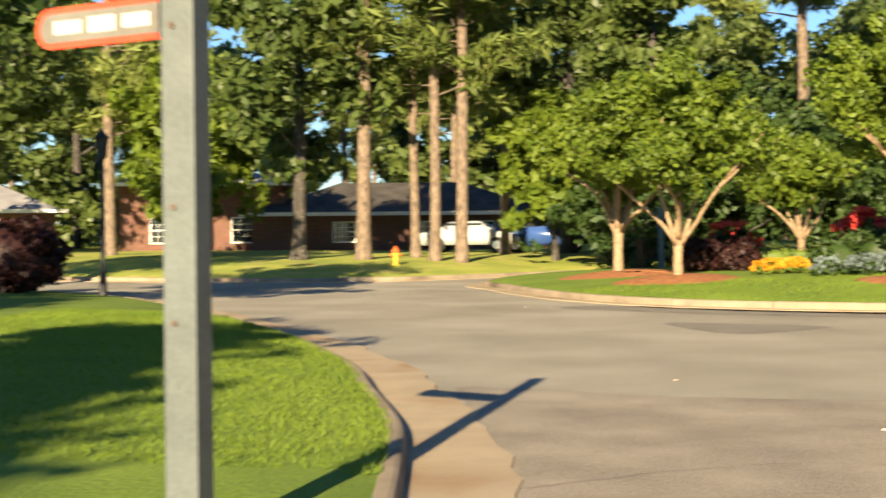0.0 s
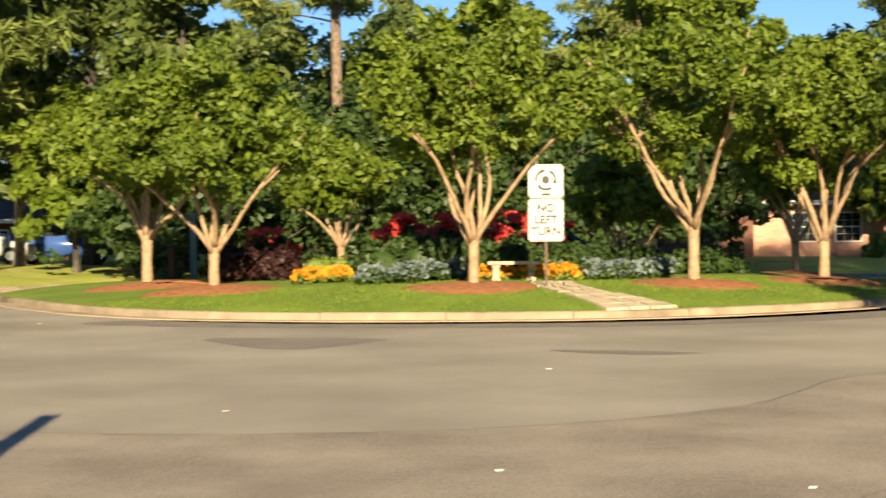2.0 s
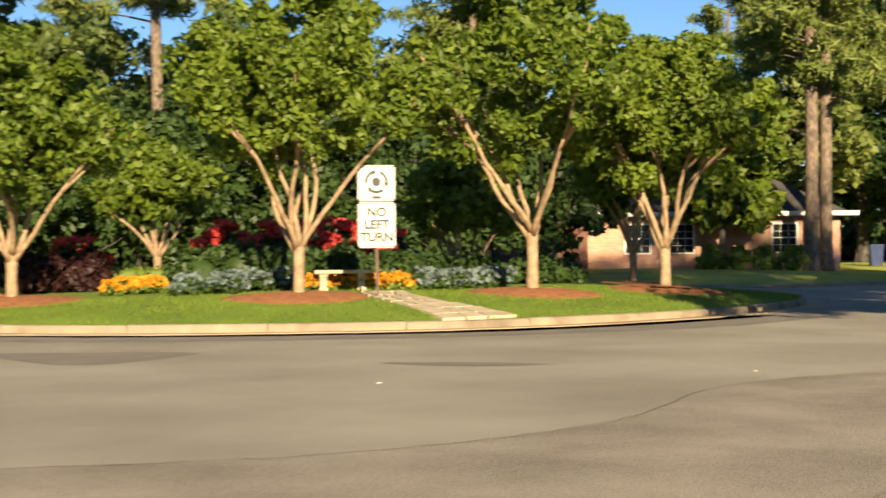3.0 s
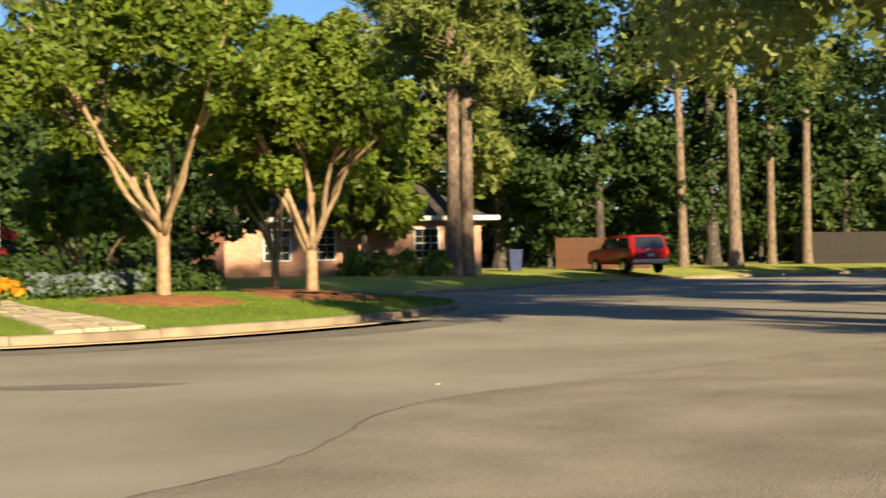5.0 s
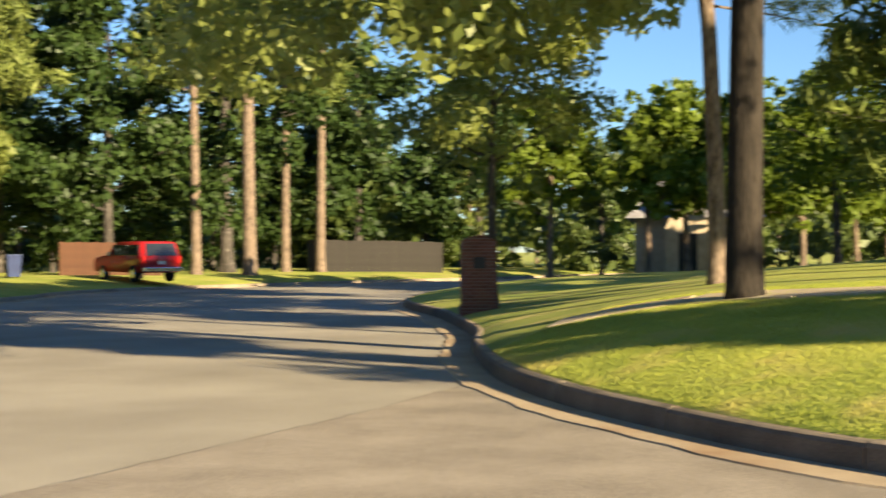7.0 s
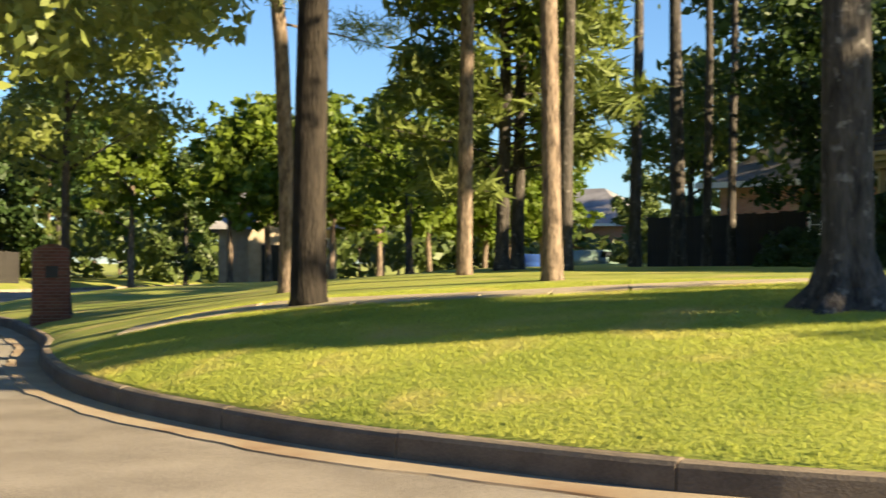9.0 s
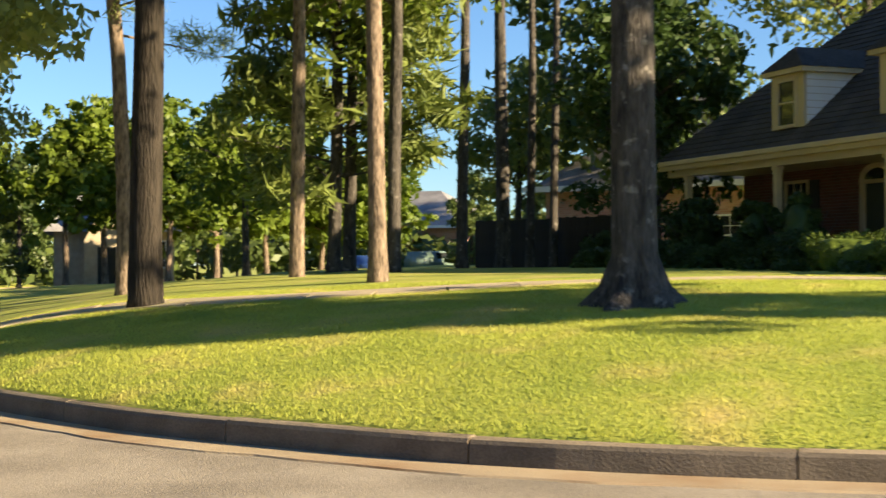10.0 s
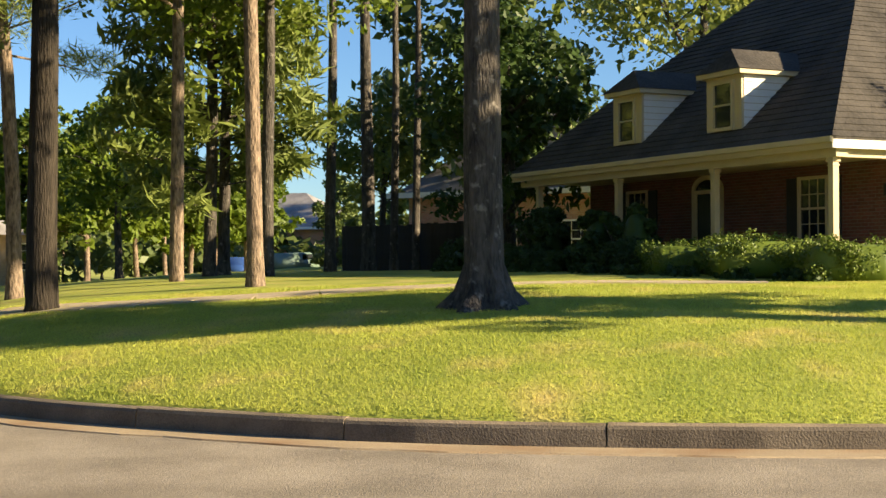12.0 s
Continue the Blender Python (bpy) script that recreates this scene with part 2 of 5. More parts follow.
def uv_metres(ob):
    me = ob.data
    lay = me.uv_layers.new(name="UVMap")
    for p in me.polygons:
        nx, ny, nz = (abs(c) for c in p.normal)
        for li in p.loop_indices:
            c = me.vertices[me.loops[li].vertex_index].co
            lay.data[li].uv = (c.y, c.z) if nx >= ny and nx >= nz else ((c.x, c.z) if ny >= nz else (c.x, c.y))
    return ob


def tube(bm, pts, radii, sides=8, cap=True):
    """A tapered tube along points."""
    rings = []
    up = Vector((0.3, 1, 0.1)).normalized()
    for i, (p, r) in enumerate(zip(pts, radii)):
        a, b = pts[max(i - 1, 0)], pts[min(i + 1, len(pts) - 1)]
        w = (b - a).normalized()
        u = w.cross(up).normalized()
        v = w.cross(u)
        rings.append([bm.verts.new(p + (u * math.cos(q) + v * math.sin(q)) * r) for q in (2 * math.pi * k / sides for k in range(sides))])
    for r0, r1 in zip(rings, rings[1:]):
        for k in range(sides):
            bm.faces.new((r0[k], r0[(k + 1) % sides], r1[(k + 1) % sides], r1[k]))
    if cap:
        bm.faces.new(rings[-1])
        bm.faces.new(rings[0][::-1])
    return bm


def prism(bm, outline, z0, z1):
    """A solid with an outline in x, y between two heights."""
    a = [bm.verts.new((x, y, z0)) for x, y in outline]
    b = [bm.verts.new((x, y, z1)) for x, y in outline]
    n = len(a)
    bm.faces.new(b)
    bm.faces.new(a[::-1])
    for i in range(n):
        bm.faces.new((a[i], a[(i + 1) % n], b[(i + 1) % n], b[i]))
    return bm


def solid(bm, verts, faces):
    v = [bm.verts.new(c) for c in verts]
    for f in faces:
        bm.faces.new([v[i] for i in f])
    bmesh.ops.recalc_face_normals(bm, faces=bm.faces)
    return bm


def thing(name, place, turn=0.0, label="", category="", group="", kind=""):
    """An empty at the base of a thing; turn: clockwise from +y, where its front points."""
    e = new(name)
    e.matrix_world = pose(place[0], place[1], place[2], 0, 0, -turn)
    e.empty_display_size = 0.2
    return tagged(e, label, category, group, kind)


def smooth_curve(pts, closed=False, step=0.35):
    """Catmull-Rom through a few points, resampled at even steps."""
    p = [np.array(q, float) for q in pts]
    n = len(p)
    out = []
    for i in range(n if closed else n - 1):
        a, b, c, d = (p[(i + k) % n] if closed else p[min(max(i + k, 0), n - 1)] for k in (-1, 0, 1, 2))
        m = max(2, int(np.linalg.norm(c - b) / step))
        for t in np.arange(m) / m:
            out.append(0.5 * (2 * b + (c - a) * t + (2 * a - 5 * b + 4 * c - d) * t * t + (3 * b - a - 3 * c + d) * t ** 3))
    if not closed:
        out.append(p[-1])
    return np.array(out)


def leaf_cloud(rng, centres, radii, count, size, aspect=0.55, squash=0.8, shell=0.5):
    """Many small folded leaves in clumps: arrays of vertices and faces."""
    centres, radii = np.asarray(centres, float), np.asarray(radii, float)
    k = rng.integers(0, len(centres), count)
    d = rng.normal(size=(count, 3))
    d /= np.linalg.norm(d, axis=1)[:, None]
    rad = radii[k] * (shell + (1 - shell) * rng.random(count)) ** 0.6 * (0.75 + 0.4 * rng.random(count))
    c = centres[k] + d * rad[:, None] * np.array([1, 1, squash])
    u = rng.normal(size=(count, 3))
    u /= np.linalg.norm(u, axis=1)[:, None]
    nrm = d + 0.9 * rng.normal(size=(count, 3)) + np.array([0, 0, 0.5])
    v = np.cross(nrm, u)
    v /= np.linalg.norm(v, axis=1)[:, None]
    nrm /= np.linalg.norm(nrm, axis=1)[:, None]
    u = np.cross(v, nrm)
    s = (size * (0.6 + 0.8 * rng.random(count)))[:, None]
    fold = nrm * s * 0.18
    verts = np.stack([c - u * s, c - v * s * aspect - fold, c + u * s, c + v * s * aspect - fold], 1).reshape(-1, 3)
    return verts, np.arange(count * 4).reshape(count, 4)

# ---- the lie of the land ----
# kerb lines (closed), a centre inside, height at the kerb, rise, and how fast it rises
ISLAND = smooth_curve([(-1, 36.5), (-0.5, 34.2), (0.2, 31), (1.1, 28.2), (2.4, 25.8), (4.5, 23.9), (7.4, 22.5), (10.5, 21.8), (13.6, 22.1), (16.6, 23.1), (19.5, 24.6), (22.2, 26.7), (24.4, 30), (25, 35), (21, 41), (12, 43.5), (3, 42), (-0.2, 39.5)], True)
CORNER = smooth_curve([(9, -19), (11.9, -12), (12.05, -5), (12.0, -1), (12.15, 1.6), (12.6, 3.8), (13.35, 5.5), (14.2, 7.1), (15.4, 8.7), (16.6, 10.1), (18.3, 11.7), (20.2, 13.1), (23, 14.9), (26.5, 16.9), (32.5, 21.2), (40, 27), (50, 30.5), (70, 31.5), (120, 22), (150, -20), (120, -70), (40, -60), (14, -32)], True)
VERGE = smooth_curve([(-1.7, -8), (-1.8, -4), (-1.85, 1), (-1.93, 4.9), (-2.12, 6.7), (-2.4, 8.4), (-2.75, 10.7), (-3.3, 12.8), (-3.95, 15), (-4.75, 17.2), (-5.7, 19.6), (-7.2, 23.2), (-11, 30), (-18, 35), (-34, 37.5), (-66, 40), (-78, 9), (-44, -34), (-10, -34), (-2.5, -16)], True)
BEHIND = smooth_curve([(-120, 62), (-60, 50), (-25, 45), (-15.3, 43.5), (-9.8, 41.2), (-5.6, 40.8), (-3.2, 41.6), (-0.6, 44), (4, 47.5), (14, 48.5), (23, 46), (29, 41.5), (33, 39.8), (38, 41.6), (45, 45.6), (54, 46.6), (66, 45.6), (90, 43), (160, 40), (190, 110), (30, 190), (-130, 140)], True)
LOTS = {"island": (ISLAND, (11.5, 32.0), 0.15, 0.42, 3.0), "corner": (CORNER, (60, -12), 0.225, 1.32, 4.5), "verge": (VERGE, (-30, 5), 0.14, 0.3, 4.0), "behind": (BEHIND, (30, 115), 0.14, 0.5, 4.0)}


def kerb_distance(curve, x, y):
    p = np.stack([np.atleast_1d(x), np.atleast_1d(y)], -1).astype(float)
    a, b = curve, np.roll(curve, -1, 0)
    out = np.full(len(p), 1e9)
    for i in range(0, len(p), 400):
        q = p[i:i + 400, None, :]
        w = (b - a)[None]
        t = np.clip(((q - a[None]) * w).sum(-1) / np.maximum((w * w).sum(-1), 1e-9), 0, 1)
        out[i:i + 400] = np.linalg.norm(q - (a[None] + t[..., None] * w), axis=-1).min(1)
    return out


def lot_height(lot, x, y, d=None):
    curve, centre, low, rise, reach = LOTS[lot]
    d = kerb_distance(curve, x, y) if d is None else d
    x, y = np.atleast_1d(x), np.atleast_1d(y)
    if lot == "corner":
        rise = rise * (1 - 0.42 * np.clip((y - 12.0) / 8.0, 0, 1))  # the lawn lies lower towards the side street
    wave = 0.02 * np.sin(x * 0.9 + 1.3 * np.sin(y * 0.37)) * np.sin(y * 0.7) + 0.03 * np.sin(x * 0.21 + y * 0.17)
    return low + rise * (1 - np.exp(-d / reach)) + wave * np.clip(d / 3, 0, 1)


def ground(lot, x, y):
    return float(lot_height(lot, x, y)[0])


# ---- ground, road, lawns ----
def grid_sheet(name, x0, x1, y0, y1, z, n, mat):
    xs, ys = np.linspace(x0, x1, n + 1), np.linspace(y0, y1, n + 1)
    gx, gy = np.meshgrid(xs, ys)
    v = np.stack([gx.ravel(), gy.ravel(), np.full(gx.size, z)], 1)
    i = (np.arange(n)[:, None] * (n + 1) + np.arange(n)[None]).ravel()
    return part_arrays(name, v, np.stack([i, i + 1, i + n + 2, i + n + 1], 1), mat)


tagged(grid_sheet("ground", -2500, 2500, -2500, 2500, -0.3, 8, LAWN), "grassy land reaching to the horizon", "ground", kind="structure")
tagged(grid_sheet("road", -150, 160, -90, 120, 0.0, 4, ASPHALT), "worn sunlit asphalt of a street junction", "road", kind="structure")


def patch(name, outline, z, mat, label):
    bm = bmesh.new()
    pts = smooth_curve(outline, True, 0.3)
    rng = random.Random(len(pts))
    v = [bm.verts.new((x + rng.uniform(-0.04, 0.04), y + rng.uniform(-0.04, 0.04), z)) for x, y in pts]
    bmesh.ops.triangulate(bm, faces=[bm.faces.new(v)])
    bmesh.ops.recalc_face_normals(bm, faces=bm.faces)
    for f in bm.faces:
        if f.normal.z < 0:
            f.normal_flip()
    return tagged(part(name, bm, mat), label, "road", kind="structure")


SEAM = [(-1.6, 9.3), (-1.0, 9.1), (0.6, 8.4), (3.0, 7.9), (5.6, 8.6), (8.2, 10.6), (11.4, 11.2), (15.2, 11.7), (18.0, 12.2)]
patch("road_apron", SEAM + [(17.6, 11.4), (13.8, 7.2), (12.1, 2), (11.8, -9), (2, -15), (-1.0, -9), (-1.1, 0), (-1.2, 5)], 0.004, APRON, "older brownish asphalt of the near street")
patch("road_patch", [(2.2, 19.6), (3.6, 19.0), (4.8, 18.2), (4.0, 17.4), (3.0, 16.8), (2.3, 18.0)], 0.004, PATCHED, "dark mended patch in the asphalt")
patch("road_patch", [(6.3, 15.2), (7.4, 14.6), (8.0, 13.9), (7.0, 14.1)], 0.004, PATCHED, "dark mended patch in the asphalt")
patch("road_band", [(0.6, 24.4), (3.4, 22.0), (7, 20.2), (10.5, 19.4), (14, 19.6), (17, 20.7), (20, 22.6), (19.4, 23.3), (16.6, 21.9), (13.6, 20.9), (10.5, 20.6), (7.2, 21.4), (4.2, 22.9), (1.6, 25.2)], 0.004, PATCHED, "darker strip of asphalt along the island kerb")


def ribbon(name, pts, width, z, mat, label, seed):
    rng = random.Random(seed)
    line = smooth_curve(pts, False, 0.2)
    bm = bmesh.new()
    last = None
    for i, p in enumerate(line):
        a, b = line[max(i - 1, 0)], line[min(i + 1, len(line) - 1)]
        w = (b - a) / np.linalg.norm(b - a)
        q = np.array([-w[1], w[0]])
        p = p + q * rng.uniform(-0.03, 0.03)
        h = width * rng.uniform(0.35, 1.0)
        cur = (bm.verts.new((*(p - q * h), z)), bm.verts.new((*(p + q * h), z)))
        if last:
            bm.faces.new((last[0], last[1], cur[1], cur[0]))
        last = cur
    bmesh.ops.recalc_face_normals(bm, faces=bm.faces)
    return tagged(part(name, bm, mat), label, "road", kind="structure")


ribbon("road_seam", SEAM, 0.009, 0.008, CRACK, "dark seam between two layers of asphalt", 1)
ribbon("road_crack", [(-1.5, 3.0), (0.8, 4.2), (3.0, 3.9), (5.5, 5.2)], 0.006, 0.008, CRACK, "thin crack in the asphalt", 2)
for k, (x, y) in enumerate(((0.9, 9.9), (2.1, 5.9), (-0.2, 25.0), (5.2, 12.6), (9.4, 11.8), (3.7, 4.6), (8.3, 6.2))):
    bm = prism(bmesh.new(), [(x - 0.03, y), (x, y - 0.02), (x + 0.035, y + 0.005), (x + 0.01, y + 0.02)], 0.004, 0.014)
    tagged(part("leaf_litter", bm, SIGN_WHITE if k % 2 else STONE), "pale scrap of litter on the asphalt", "litter", "scraps on the road")


def lawn(name, lot, mat, label):
    """A lawn inside its kerb: rings drawn in towards a centre."""
    curve, centre, low, rise, reach = LOTS[lot]
    c = np.array(centre)
    size = np.linalg.norm(curve - c, axis=1).max()
    inset = [0.14, 0.4, 0.8, 1.3, 2, 2.8, 3.8, 5, 6.5, 8.5, 11, 15, 21, 30, 45, 70, 110]
    dist = np.linalg.norm(curve - c, axis=1)
    rings = []
    for d in inset:
        s = np.maximum(0.02, 1 - d / np.minimum(dist, 60))
        rings.append(c + (curve - c) * s[:, None])
        if s.max() <= 0.05:
            break
    xy = np.concatenate(rings)
    z = lot_height(lot, xy[:, 0], xy[:, 1])
    z[:len(curve)] = low - 0.01
    n = len(curve)
    v = np.concatenate([np.column_stack([xy, z]), [[c[0], c[1], low + rise]]])
    f = []
    for r in range(len(rings) - 1):
        i = np.arange(n)
        j = (i + 1) % n
        f.append(np.stack([r * n + i, r * n + j, (r + 1) * n + j, (r + 1) * n + i], 1))
    i = np.arange(n)
    last = (len(rings) - 1) * n
    f.append(np.stack([last + i, last + (i + 1) % n, np.full(n, len(v) - 1), np.full(n, len(v) - 1)], 1))
    f = np.concatenate(f)
    bm = bmesh.new()
    vs = [bm.verts.new(q) for q in v]
    for q in f:
        ids = list(dict.fromkeys(int(k) for k in q))
        if len(ids) > 2:
            try:
                bm.faces.new([vs[k] for k in ids])
            except ValueError:
                pass
    bmesh.ops.recalc_face_normals(bm, faces=bm.faces)
    ob = part(name, bm, mat, smooth=True)
    return tagged(ob, label, "lawn", kind="structure")


lawn("lawn_island", "island", LUSH, "mown green lawn of a kerbed traffic island")
lawn("lawn_corner", "corner", LAWN, "mown lawn in low sun rising to a house")
lawn("lawn_verge", "verge", LUSH, "mown green lawn beside the street sign")
lawn("lawn_behind", "behind", LAWN, "patchy lawn under tall pines across the street")


def kerb(name, lot, label, near, length=2.45, stagger=0.0, gutter=0.5, shade_grime=None):
    """Kerb stones with joints along a lot's edge, and a gutter pan at their foot; near: part of the plan that gets single stones."""
    curve, centre, low, rise, reach = LOTS[lot]
    c = np.array(centre)
    nxt, prv = np.roll(curve, -1, 0), np.roll(curve, 1, 0)
    tan = (nxt - prv) / np.linalg.norm(nxt - prv, axis=1)[:, None]
    nrm = np.stack([-tan[:, 1], tan[:, 0]], 1)
    area = (curve[:, 0] * nxt[:, 1] - nxt[:, 0] * curve[:, 1]).sum()
    if area < 0:
        nrm = -nrm
    root = tagged(new(name), label, "kerb", kind="structure")
    profile = [(0.0, -0.05), (0.0, 0.02), (0.012, low - 0.045), (0.035, low - 0.012), (0.07, low + 0.004), (0.15, low + 0.006), (0.165, low - 0.01), (0.165, -0.05)]
    step = np.r_[0, np.cumsum(np.linalg.norm(nxt - curve, axis=1))]
    total = step[-1]
    count = max(3, int(total / length))
    edges = np.arange(count + 1) * length + stagger if shade_grime else np.linspace(0, total, count + 1) + stagger
    rest = bmesh.new()

    def at(s):
        s = s % total
        i = min(np.searchsorted(step, s, side="right") - 1, len(curve) - 1)
        f = (s - step[i]) / max(step[i + 1] - step[i], 1e-6)
        j = (i + 1) % len(curve)
        nn = nrm[i] * (1 - f) + nrm[j] * f
        return curve[i] * (1 - f) + curve[j] * f, nn / np.linalg.norm(nn)

    def run(bm, s0, s1, prof, pieces):
        rings = []
        for s in np.linspace(s0, s1, pieces + 1):
            p, q = at(s)
            rings.append([bm.verts.new((*(p + q * d), z)) for d, z in prof])
        k = len(prof)
        for a, b in zip(rings, rings[1:]):
            for i in range(k - 1):
                # the road-facing side takes the material darkened for grime and shade
                bm.faces.new((a[i], b[i], b[i + 1], a[i + 1])).material_index = int(bool(shade_grime) and i < 3 and k == 8)
        bm.faces.new(rings[0][::-1])
        bm.faces.new(rings[-1])

    rng = random.Random(len(name))
    for e0, e1 in zip(edges, edges[1:]):
        mid, _ = at((e0 + e1) / 2)
        lift = rng.uniform(-0.006, 0.006)
        prof = [(d + (rng.uniform(-0.004, 0.004)), z + (lift if z > 0.03 else 0)) for d, z in profile]
        if near(*mid):
            bm = bmesh.new()
            run(bm, e0 + 0.008, e1 - 0.008, prof, 7)
            bmesh.ops.recalc_face_normals(bm, faces=bm.faces)
            stone = part("kerb_stone", bm, CONCRETE, root)
            if shade_grime:
                stone.data.materials.append(shade_grime)
        else:
            run(rest, e0 + 0.006, e1 - 0.006, prof, 5)
    bmesh.ops.recalc_face_normals(rest, faces=rest.faces)
    rest_run = tagged(part("kerb_run", rest, CONCRETE, root), kind="stuff")
    if shade_grime:
        rest_run.data.materials.append(shade_grime)
    if gutter:
        bm = bmesh.new()
        rings = []
        for s in np.linspace(0, total, int(total / 0.5)):
            p, q = at(s)
            w = gutter * (1 + 0.06 * math.sin(s * 1.7) + 0.05 * math.sin(s * 5.1))
            rings.append([bm.verts.new((*(p - q * d), z)) for d, z in ((-0.01, 0.014), (0.1, 0.012), (w, 0.02), (w + 0.04, -0.02))])
        for a, b in zip(rings, rings[1:]):
            for i in range(3):
                bm.faces.new((a[i], b[i], b[i + 1], a[i + 1]))
        bmesh.ops.recalc_face_normals(bm, faces=bm.faces)
        part("gutter", bm, GUTTER, root, "stained concrete gutter pan")
    return root


kerb("kerb_island", "island", "sunlit concrete kerb round a traffic island", lambda x, y: y < 30)
kerb("kerb_corner", "corner", "worn concrete kerb with dark joints along a lawn", lambda x, y: x < 40 and -6 < y < 28, 2.583, 0.51, shade_grime=SHADE_GRIME)
kerb("kerb_verge", "verge", "sunlit concrete kerb curving round a lawn", lambda x, y: x > -12 and -6 < y < 24, gutter=0.75)
kerb("kerb_behind", "behind", "low concrete kerb across the street", lambda x, y: False)


# ---- trees ----
def limb(bm, rng, start, way, length, r0, r1, bend=0.25, steps=5, sides=7, rise=0.0):
    pts, p, w = [start.copy()], start.copy(), way.normalized()
    for i in range(steps):
        w = (w + Vector((rng.uniform(-bend, bend), rng.uniform(-bend, bend), rng.uniform(-bend, bend) * 0.6 + rise))).normalized()
        p = p + w * (length / steps)
        pts.append(p.copy())
    tube(bm, pts, [r0 + (r1 - r0) * i / steps for i in range(steps + 1)], sides)
    return pts, w


def myrtle(name, place, seed, height=6.2, spread=2.7, fork=1.25, trunk=0.14, stems=6, leaves=11000, label="", size=0.15, base=0.36, single=True):
    """A small street tree: pale smooth stems rising from a short trunk into a rounded crown."""
    trunk, stems = trunk * 0.8, stems + 2
    rng, nr = random.Random(seed), np.random.default_rng(seed)
    t = thing(name, place, rng.uniform(0, 360), label, "tree", "trees on the traffic island")
    tips = []
    if single:
        bm = bmesh.new()
        tube(bm, [Vector((0, 0, -0.1)), Vector((0.0, 0.0, 0.06)), Vector((0.01, 0, fork * 0.5)), Vector((0, 0.01, fork))], [trunk * 1.35, trunk * 1.12, trunk * 0.95, trunk * 1.05], 12)
        part("trunk", bm, PALE_BARK, t, "smooth pale tan trunk", True)
    for i in range(stems):
        bm = bmesh.new()
        a = 2 * math.pi * (i + rng.uniform(-0.25, 0.25)) / stems
        out = rng.uniform(0.35, 0.75) if i else 0.1
        start = Vector((0.05 * math.cos(a), 0.05 * math.sin(a), fork * rng.uniform(0.8, 0.98))) if single else Vector((0.14 * math.cos(a), 0.14 * math.sin(a), -0.05))
        w = Vector((math.cos(a) * out, math.sin(a) * out, 1 if single else 1.6))
        pts, w2 = limb(bm, rng, start, w, height * 0.36, trunk * 0.54, trunk * 0.3, 0.2, 8, 8)
        for k in range(3):
            b = a + rng.uniform(-0.9, 0.9)
            w3 = (w2 + Vector((math.cos(b) * 0.6, math.sin(b) * 0.6, 0.25))).normalized()
            p2, _ = limb(bm, rng, pts[-1 - (k == 2)], w3, height * 0.28, trunk * 0.34, trunk * 0.1, 0.16, 4, 6)
            tips += p2[2:]
        part("stem", bm, PALE_BARK, t, "smooth pale branching stem", True)
    centres, radii = [], []
    mid = base * height + (height * (1 - base)) * 0.5
    for k in range(84):
        d = Vector((rng.gauss(0, 1), rng.gauss(0, 1), rng.gauss(0, 1))).normalized()
        r = rng.uniform(0.45, 1.0)
        z = d.z * (height * (1 - base)) * 0.5 * r
        wide = 1.0 - 0.28 * max(0, z) / (height * 0.3)
        centres.append((d.x * spread * r * wide, d.y * spread * r * wide, mid + z))
        radii.append(rng.uniform(0.22, 0.52) * (0.6 + spread / 5.4))
    for p in tips[::2]:
        centres.append(tuple(p))
        radii.append(rng.uniform(0.3, 0.5))
    v, f = leaf_cloud(nr, centres, radii, leaves, size)
    part_arrays("crown", v, f, LEAF, t, "light green leafy crown with gaps")
    return t


def pine(name, place, seed, height=20.0, bare=0.45, trunk=0.2, leaves=9000, spread=3.4, label="", lean=(0.0, 0.0), size=0.3, bark=None, group="tall pines"):
    """A tall pine: a bare straight trunk, short limbs and flat tufts of needles."""
    rng, nr = random.Random(seed), np.random.default_rng(seed)
    t = thing(name, place, rng.uniform(0, 360) if lean == (0.0, 0.0) else 0, label, "tree", group)
    bm = bmesh.new()
    axis = [Vector((lean[0] * q * q + 0.05 * math.sin(q * 7 + seed), lean[1] * q * q + 0.05 * math.cos(q * 6 + seed), height * q - 0.15)) for q in (0, 0.012, 0.04, 0.12, 0.25, 0.4, 0.55, 0.7, 0.85, 1.0)]
    tube(bm, axis, [trunk * q for q in (1.5, 1.3, 1.08, 1.0, 0.93, 0.85, 0.74, 0.58, 0.36, 0.06)], 12)
    centres, radii = [], []

    def along(q):
        return Vector((lean[0] * q * q, lean[1] * q * q, height * q))

    n = int(30 * (1 - bare) / 0.55) + 8
    for i in range(n):
        q = bare + (1 - bare) * (i + rng.random()) / n
        a = rng.uniform(0, 2 * math.pi)
        top = (q - bare) / (1 - bare)
        ln = spread * (0.55 + 0.6 * math.sin(math.pi * min(1, 0.25 + top * 0.75))) * rng.uniform(0.6, 1.1) * (1 - 0.45 * top)
        start = along(q)
        pts, _ = limb(bm, rng, start, Vector((math.cos(a), math.sin(a), rng.uniform(-0.05, 0.35))), ln, trunk * 0.2, trunk * 0.05, 0.15, 4, 5, 0.04)
        for p in pts[2:]:
            for _ in range(2):
                centres.append((p.x + rng.gauss(0, 0.3), p.y + rng.gauss(0, 0.3), p.z + rng.gauss(0.15, 0.15)))
                radii.append(rng.uniform(0.45, 0.8) * spread / 3.4)
    part("trunk", bm, bark or PINE_BARK, t, "", True)
    v, f = leaf_cloud(nr, centres, radii, leaves, size, 0.16 if size > 0.28 else 0.07, 0.55, 0.1)
    part_arrays("crown", v, f, NEEDLE, t, "tufts of dull green needles")
    return t


